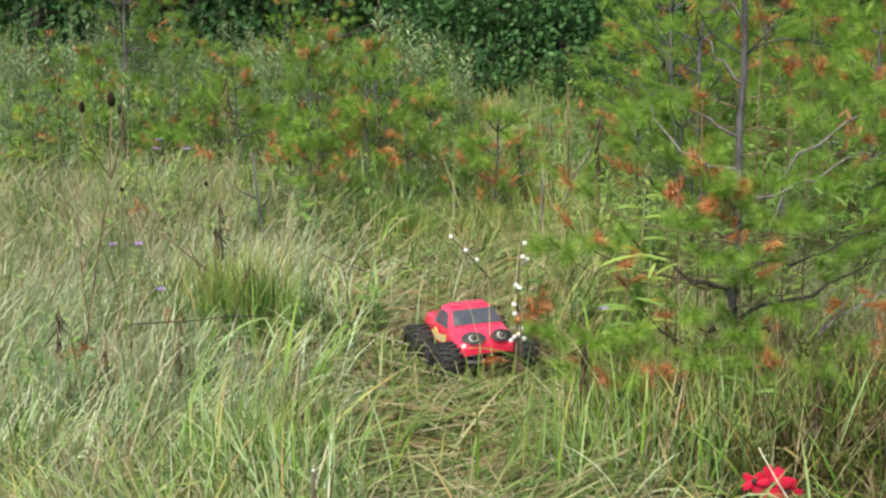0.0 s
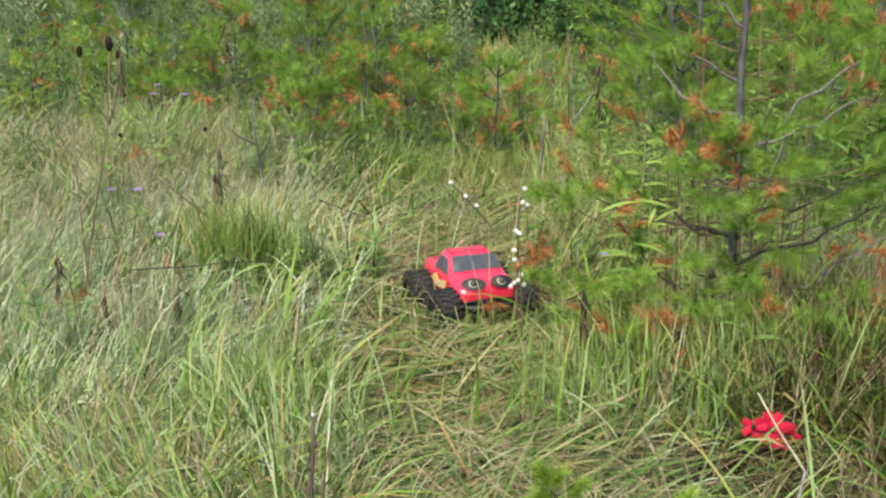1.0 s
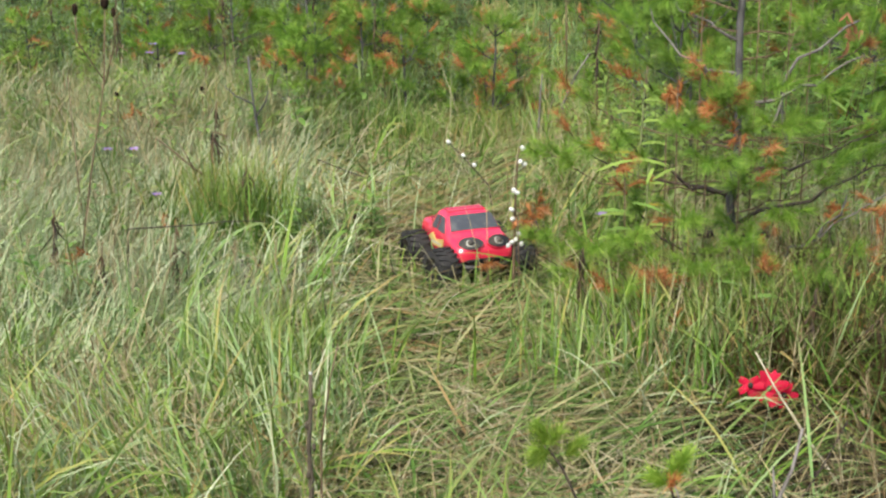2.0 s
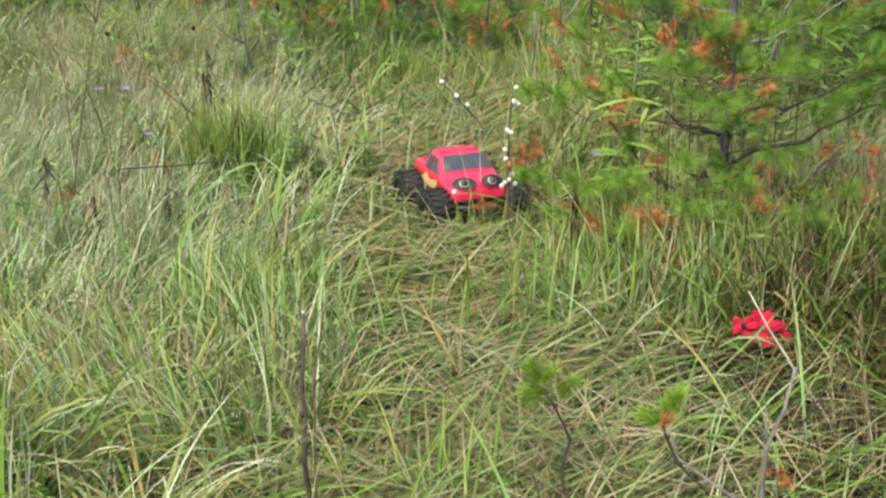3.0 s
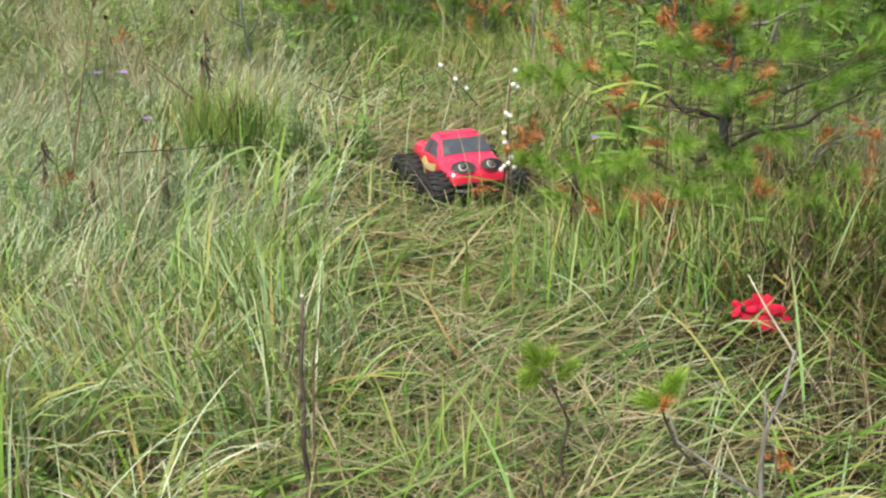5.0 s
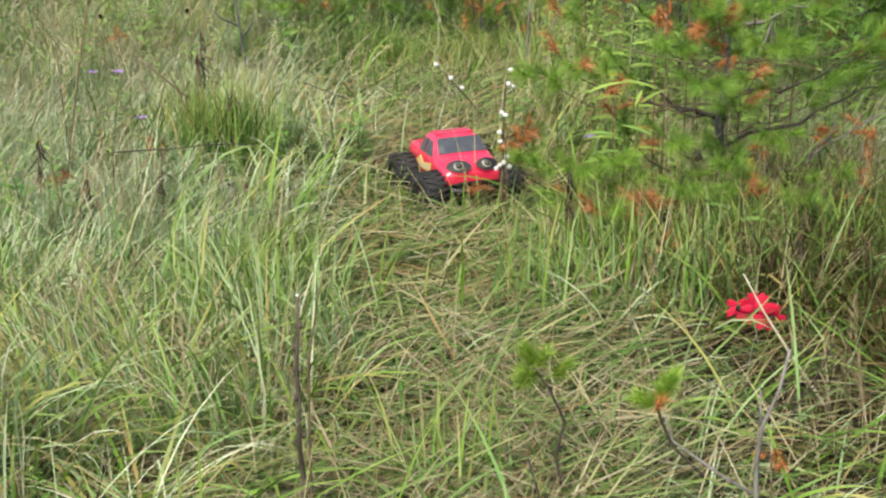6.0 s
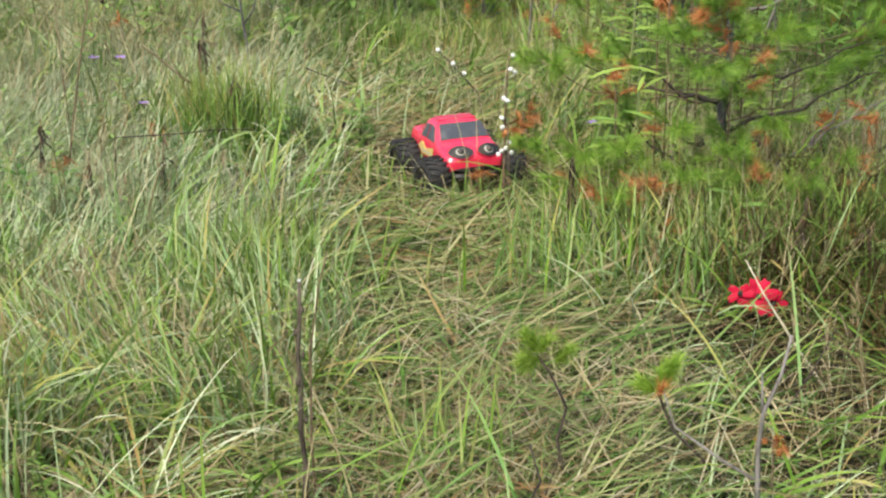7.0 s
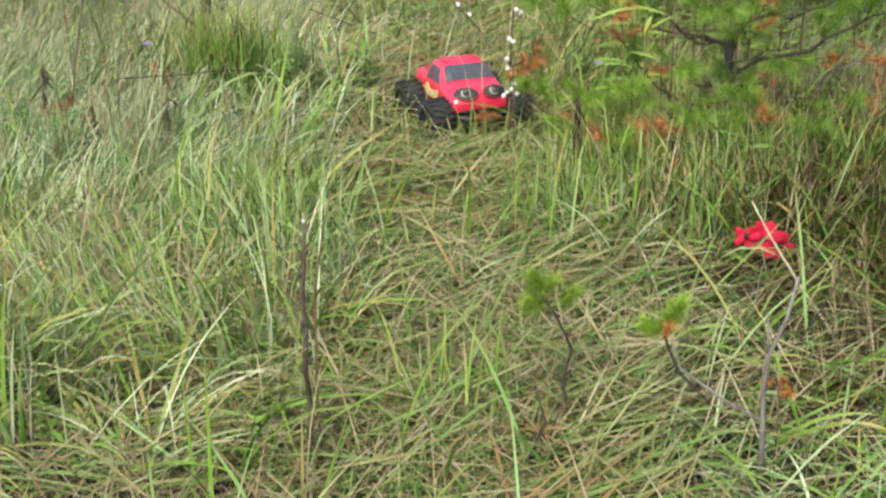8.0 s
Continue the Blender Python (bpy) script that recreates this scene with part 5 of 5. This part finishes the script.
for k, (x, y, h) in enumerate(((-0.9, 3.9, 0.27), (0.362, 3.75, 0.3), (-0.76, 5.0, 0.36), (-0.79, 5.3, 0.4), (1.28, 3.8, 0.3), (-0.72, 4.0, 0.28), (0.27, 4.35, 0.24), (-0.62, 4.75, 0.3), (-1.1, 4.2, 0.3), (-0.98, 6.9, 0.62), (-0.3, 7.0, 0.5), (-1.5, 7.1, 0.55), (-0.6, 7.3, 0.6), (-1.85, 7.3, 0.6), (0.72, 5.3, 0.5), (0.62, 6.0, 0.55), (1.05, 3.45, 0.22), (0.9, 3.5, 0.26))):
    withered(x, y, h, 60 + k)

STEM_DARK = rough_material("dark_weathered_stick", (0.022, 0.016, 0.011), (0.13, 0.105, 0.075), 160, 0.9, 0.9, stretch=(1, 1, 0.25), distance=0.006)
# cut stick and thin stem beside it in the near grass
stick = stalk("cut_stick", -0.215, 2.36, [(-0.004, 0, -0.02), (0.0, 0, 0.08), (0.004, 0.002, 0.15), (-0.003, 0, 0.22), (-0.001, 0.003, 0.3), (-0.004, 0, 0.36), (0.001, 0, 0.43), (0.002, 0, 0.49)], 0.0064, STEM_DARK, "upright dark cut stick with a pale sawn top", "stick")
part("root_knob", Shape().blob((0, 0, 0.012), (0.014, 0.013, 0.02), None, 8, 10, 0.4, random.Random(8)), STEM_DARK, stick)
for kx, kz in ((0.005, 0.44), (-0.006, 0.40), (0.005, 0.36), (-0.005, 0.31), (0.006, 0.24)):
    part("knot", Shape().blob((kx, -0.002, kz), (0.004, 0.004, 0.007), None, 6, 8, 0.5, random.Random(int(kz * 100))), STEM_DARK, stick)
part("cut_top", Shape().tube([(0.002, 0, 0.489), (0.002, 0, 0.4925)], 0.003, 8), POD_WHITE, stick, "pale freshly cut end")
stalk("thin_stem", -0.195, 2.37, [(0, 0, -0.02), (-0.006, 0, 0.2), (-0.004, 0, 0.36), (0.012, 0.01, 0.47), (0.026, 0.02, 0.53)], 0.0026, STEM_BROWN, "thin dry brown stem", "stalk", "dry stems")


def bare_twig(x, y, limbs, radius, material, label):
    plant = thing("bare_twig", x, y, label, "twig", "bare twigs")
    for k, pts in enumerate(limbs):
        part("main_stem" if k == 0 else "side_twig", Shape().tube(pts, [radius * (1 if k == 0 else 0.6) * (1 - 0.6 * i / (len(pts) - 1)) for i in range(len(pts))], 6), material, plant)
    return plant


bare_twig(-0.67, 5.62, [[(0, 0, -0.01), (-0.01, 0, 0.2), (-0.03, 0, 0.36), (-0.04, 0, 0.5)], [(-0.025, 0, 0.32), (-0.09, 0, 0.35), (-0.13, -0.01, 0.39)], [(-0.02, 0, 0.27), (0.02, 0, 0.33), (0.03, 0, 0.37)]], 0.0075, BARK, "grey bare branching twig standing in the meadow")
bare_twig(-0.92, 4.95, [[(0.22, 0, 0.16), (0.1, 0, 0.25), (0.02, 0, 0.32), (-0.02, 0, 0.35)], [(0.1, 0, 0.25), (0.06, 0, 0.33)]], 0.005, STEM_BROWN, "leaning brown broken twig")
bare_twig(0.40, 6.1, [[(0, 0, 0), (0.0, 0, 0.12), (0.005, 0, 0.25), (0.01, 0, 0.33)]], 0.006, GREY_TWIG, "pale bleached upright twig")
bare_twig(0.50, 6.4, [[(0, 0, 0), (0.02, 0, 0.16), (0.07, 0, 0.28), (0.13, 0, 0.38)]], 0.007, GREY_TWIG, "grey leaning bent branch")
bare_twig(0.565, 2.36, [[(0.003, 0, -0.02), (0.002, 0, 0.1), (-0.004, 0, 0.2), (0.0, 0, 0.27), (0.03, 0.02, 0.33), (0.045, 0.03, 0.4)], [(0, 0, 0.14), (-0.06, 0.02, 0.17), (-0.14, 0.05, 0.22), (-0.16, 0.06, 0.28)], [(0, 0, 0.26), (-0.005, 0.01, 0.34)]], 0.006, GREY_TWIG, "grey forked bare twig in the near grass")
bare_twig(0.68, 2.75, [[(-0.02, 0, -0.01), (0.003, 0, 0.035), (0.032, 0, 0.095), (0.071, 0, 0.167), (0.109, 0, 0.256)]], 0.0035, DARK_TWIG, "long dark stem leaning over the grass")
bare_twig(0.77, 3.05, [[(0.08, -0.12, 0.0), (0.045, -0.06, 0.05), (-0.01, -0.05, 0.127), (-0.068, -0.05, 0.217), (-0.111, -0.04, 0.293)]], 0.0036, STRAW_STALK, "pale straw stalk arching across the red flower")
bare_twig(-0.55, 2.55, [[(-0.05, 0, 0.0), (-0.02, 0.02, 0.1), (0.01, 0.03, 0.18)]], 0.003, STEM_BROWN, "short dry leaning stem")
bare_twig(-0.28, 3.55, [[(0.02, 0, 0.0), (0.015, 0, 0.12), (-0.01, 0.02, 0.24)]], 0.003, DARK_TWIG, "thin dark bent stem")
bare_twig(0.42, 3.55, [[(0.03, 0, 0.0), (0.02, 0, 0.1), (-0.01, 0, 0.17), (-0.03, 0, 0.22)], [(0.0, 0, 0.15), (0.05, 0, 0.18)]], 0.004, DARK_TWIG, "dark forked twig beside the tall grass")
bare_twig(0.18, 2.35, [[(0.0, 0, 0.0), (-0.02, 0, 0.06), (0.01, 0, 0.13), (-0.01, 0, 0.2)], [(0.03, 0.02, 0.0), (0.02, 0.02, 0.09), (0.04, 0.02, 0.16)]], 0.004, DARK_TWIG, "dark crooked twigs low in the grass")

bare_twig(-0.746, 2.4, [[(0.000, 0, -0.010), (0.010, 0, 0.005), (0.005, 0, 0.050), (-0.017, 0, 0.095)]], 0.0036, STRAW_STALK, "pale dead stalk curving out of the litter")
bare_twig(-0.636, 2.45, [[(0.000, 0, -0.010), (0.027, 0, -0.001), (0.056, 0, 0.102), (0.083, 0, 0.175)]], 0.0024, DARK_TWIG, "thin dark stem leaning in the near grass")
bare_twig(-0.343, 2.55, [[(0.000, 0, -0.010), (0.004, 0, 0.003), (0.005, 0, 0.056)]], 0.0024, DARK_TWIG, "short thin dark upright stem")
bare_twig(-0.66, 3.95, [[(-0.22, 0.16, -0.01), (-0.2, 0.09, 0.16), (-0.178, 0.01, 0.28), (-0.1, 0, 0.288), (0, 0, 0.294), (0.08, 0, 0.304), (0.15, 0, 0.306), (0.205, 0, 0.302)]], 0.0026, DARK_TWIG, "long thin dark stem lying across the grass")
bare_twig(-0.27, 5.2, [[(-0.16, 0, 0.19), (-0.01, 0, 0.13), (0.19, 0, 0.06)]], 0.0028, DARK_TWIG, "thin dark stem leaning over the lane")
bare_twig(-0.385, 3.75, [[(0.0, 0, -0.01), (-0.01, 0, 0.12), (-0.03, -0.01, 0.24)]], 0.0032, DARK_TWIG, "thin dark upright dry stem")
bare_twig(-1.1, 4.6, [[(0.0, 0, -0.01), (-0.02, 0, 0.3), (-0.03, 0, 0.62)]], 0.0032, STEM_BROWN, "tall thin dry brown stem")
bare_twig(0.57, 7.0, [[(0.02, 0, -0.01), (0.01, 0, 0.3), (0.0, 0, 0.6)]], 0.004, STEM_BROWN, "tall dry stem with a dark head")
for x, y, h in ((-0.25, 4.33, 0.2), (-0.93, 5.9, 0.3), (0.575, 6.98, 0.62), (-1.2, 5.6, 0.34)):
    bud = stalk("seed_stalk", x, y, [(0.01, 0, -0.01), (0.005, 0, h * 0.5), (0, 0, h)], 0.0025, STEM_BROWN, "thin dry stalk with a small dark seed head", "weed", "seed stalks")
    part("seed_head", Shape().blob((0, 0, h + 0.008), (0.0075, 0.0075, 0.009), None, 6, 8, 0.4, random.Random(int(h * 900))), SEED, bud)
fallen = thing("fallen_leaf", -0.208, 3.36, "curled dark brown fallen leaf on the grass", "leaf", z=0.09)
part("blade", Shape().leaf((0, 0, 0), (0.3, -0.2, 0.8), (0.3, -1, 0.2), 0.042, 0.022, 0.3, 0.5, 5), LEAF_BROWN, fallen)

# sprays of dead rusty needles and leaves low in the growth
for k, (x, y, z, size) in enumerate(((0.60, 2.42, 0.19, 0.022), (0.60, 3.62, 0.14, 0.04), (-1.0, 3.95, 0.22, 0.035), (1.66, 5.6, 0.62, 0.05), (0.27, 4.2, 0.26, 0.045), (-0.85, 4.6, 0.16, 0.03), (0.52, 3.7, 0.12, 0.04), (0.95, 3.25, 0.05, 0.035),
                                     (1.05, 3.6, 0.14, 0.04), (1.15, 3.85, 0.2, 0.045), (0.72, 3.9, 0.12, 0.04), (0.13, 4.1, 0.16, 0.03), (-0.45, 6.4, 0.28, 0.045), (-0.25, 6.65, 0.3, 0.05), (-0.1, 6.9, 0.3, 0.05), (-0.75, 6.7, 0.3, 0.05), (-1.05, 6.75, 0.3, 0.045), (-1.2, 5.9, 0.22, 0.03), (1.3, 3.5, 0.12, 0.04),
                                     (0.70, 3.95, 0.61, 0.05), (0.49, 3.95, 0.43, 0.04), (0.64, 3.75, 0.09, 0.045), (0.59, 3.75, 0.10, 0.035), (1.08, 4.10, 0.30, 0.04), (1.20, 4.10, 0.28, 0.055), (0.95, 3.90, 0.11, 0.04), (0.79, 3.95, 0.53, 0.035), (0.21, 4.02, 0.31, 0.04), (0.62, 3.95, 0.65, 0.04), (0.88, 3.95, 0.28, 0.03), (0.60, 4.00, 0.63, 0.04), (0.87, 4.20, 1.07, 0.05), (0.70, 4.10, 0.87, 0.04), (1.04, 4.30, 1.06, 0.05), (0.98, 4.30, 0.96, 0.04))):
    spray = thing("rusty_spray", x, y, "small spray of rusty orange dead needles", "twig", "rusty sprays")
    nrng = np.random.default_rng(80 + k)
    part("stem", Shape().tube([(0.01, 0.01, -0.01), (0.006, 0.004, z * 0.6), (0, 0, z)], 0.0018, 5), STEM_BROWN, spray)
    bits = [tuft(nrng, (nrng.normal(0, size * 0.5), nrng.normal(0, size * 0.5), z + nrng.normal(0, size * 0.4)), nrng.normal(0, 1, 3) + (0, -0.2, -0.2), size, 40, size * 0.8, 0.003) for _ in range(4)]
    part("brown_needles", mesh_of("brown_needles", *joined(bits)), RUST, spray)

# a bleached limb with withered hanging leaves
limb = thing("withered_branch", 1.12, 4.95, "bleached branch with a few withered salmon-coloured hanging leaves", "branch")
part("branch_wood", Shape().tube([(0.06, 0.1, -0.01), (0.04, 0.08, 0.3), (0.0, 0.04, 0.48), (0.05, 0.02, 0.58), (0.12, 0.02, 0.61), (0.2, 0.03, 0.68), (0.25, 0.05, 0.70)], [0.008, 0.007, 0.006, 0.0055, 0.005, 0.004, 0.003], 6), GREY_TWIG, limb)
lrnd = random.Random(21)
for k in range(15):
    px, pz = 0.205 + lrnd.gauss(0, 0.018), 0.70 - 0.05 * lrnd.random()
    part("leaf", Shape().leaf((px, 0.03 + lrnd.gauss(0, 0.012), pz), (lrnd.gauss(0, 0.4), lrnd.gauss(-0.1, 0.3), -0.6 if k > 4 else 0.4), (lrnd.gauss(0, 0.6), -1, 0.3), lrnd.uniform(0.03, 0.055), lrnd.uniform(0.008, 0.016), lrnd.uniform(-0.6, 0.9), 0.9, 5), LEAF_ORANGE, limb)
part("leaf", Shape().leaf((0.207, 0.02, 0.635), (-0.1, -0.15, -1), (0.5, -1, 0.1), 0.075, 0.018, 0.5, 0.9, 6), LEAF_ORANGE, limb)

# lilac daisies
for k, (x, y, h, n) in enumerate(((-0.915, 4.6, 0.28, 1), (-1.06, 5.1, 0.38, 2), (-1.11, 6.3, 0.42, 3), (0.44, 4.2, 0.26, 1))):
    plant = herb("wild_aster", 400 + k, h, n, 0.04, 0.008, 8, LEAF_GREEN, STEM_GREEN, "wild aster with small lilac flower heads", "wildflower", 0.15, 0.2, group="wild asters", flowers=daisies)
    plant.matrix_basis = pose(x, y, float(lift(x, y)))

# dark tussocks
def tussock(x, y, n, spread, tall, seed):
    trng = np.random.default_rng(seed)
    bx, by = trng.normal(x, spread, n), trng.normal(y, spread * 0.8, n)
    v, f, a = blades(trng, bx, by, trng.uniform(0.55, 1.1, n) * tall, trng.uniform(0.004, 0.008, n), trng.uniform(0, 6.28, n), np.abs(trng.normal(0.12, 0.18, n)), trng.uniform(0.1, 1.3, n), 6)
    ob = part("sedge_tussock", mesh_of("sedge_tussock", v - np.array((x, y, float(lift(x, y)))), f, a), SEDGE)
    ob.matrix_basis = pose(x, y, float(lift(x, y)))
    tagged(ob, "dense dark green sedge tussock with russet tips", "grass tuft", "sedge tussocks", "stuff")


for k, (x, y, n, spread, tall) in enumerate(((-0.66, 4.76, 420, 0.11, 0.36), (-0.76, 4.95, 160, 0.1, 0.34), (-0.5, 4.68, 140, 0.08, 0.24), (-0.3, 3.45, 130, 0.09, 0.26), (0.0, 6.9, 260, 0.16, 0.3), (0.02, 6.05, 520, 0.17, 0.2), (-0.22, 6.2, 360, 0.13, 0.24), (0.22, 6.2, 260, 0.12, 0.22), (0.98, 3.6, 200, 0.13, 0.3), (1.25, 3.7, 220, 0.14, 0.32), (-0.9, 6.4, 110, 0.1, 0.3))):
    tussock(x, y, n, spread, tall, 500 + k)

# broad-leaved reed shoots beside the pine
reed = thing("reed_shoot", 0.755, 3.6, "green reed shoot with long pale drooping leaves", "plant")
part("stem", Shape().tube([(0, 0, -0.01), (0.0, 0, 0.12), (-0.015, 0, 0.24)], 0.003, 6), STEM_GREEN, reed)
for a, b, z, l in ((0.9, 0.2, 0.15, 0.13), (-0.9, 0.3, 0.13, 0.12), (0.5, -0.2, 0.18, 0.12), (-0.4, 0.7, 0.21, 0.1), (0.9, 0.6, 0.19, 0.1)):
    part("leaf", Shape().leaf((0, 0, z), (a, -0.4, b + 0.3), (0, -0.3, 1), l, 0.015, 0.7, 0.3, 6), LEAF_GREEN, reed)
reed = thing("reed_shoot", 0.55, 4.15, "tall green reed shoot with lance-shaped leaves", "plant")
part("stem", Shape().tube([(0, 0, -0.01), (0.0, 0, 0.3), (0.01, 0, 0.62)], 0.003, 6), STEM_GREEN, reed)
for k in range(14):
    s = 1 if k % 2 else -1
    part("leaf", Shape().leaf((0, 0, 0.2 + 0.03 * k), (s, -0.3 + 0.1 * (k % 3), 0.5), (0, -0.3, 1), 0.125 - 0.004 * k, 0.015, 0.45, 0.3, 5), LEAF_YELLOW if k in (3, 8) else LEAF_LIME, reed)
lance = thing("reed_shoot", 0.553, 3.88, "slim reed shoot with bright lime lance-shaped leaves", "plant")
part("stem", Shape().tube([(0, 0, -0.01), (-0.004, 0, 0.2), (-0.012, 0, 0.36), (-0.01, 0, 0.5)], 0.0026, 6), STEM_GREEN, lance)
for k, (px, pz, dx, dz, l) in enumerate(((-0.041, 0.489, -0.95, 0.01, 0.142), (-0.049, 0.492, 0.94, 0.04, 0.119), (0.003, 0.470, -0.34, -0.54, 0.062), (-0.002, 0.432, 0.69, 0.73, 0.093), (-0.051, 0.375, 0.93, -0.04, 0.122), (-0.057, 0.347, -0.92, 0.34, 0.117), (-0.048, 0.303, -0.89, 0.22, 0.091))):
    part("leaf", Shape().leaf((px, 0, pz), (dx, -0.25, dz), (0, -0.55, 1), l * 0.85, 0.0105, 0.3, 0.3, 5), LEAF_GREEN if k > 3 else LEAF_LIME, lance)
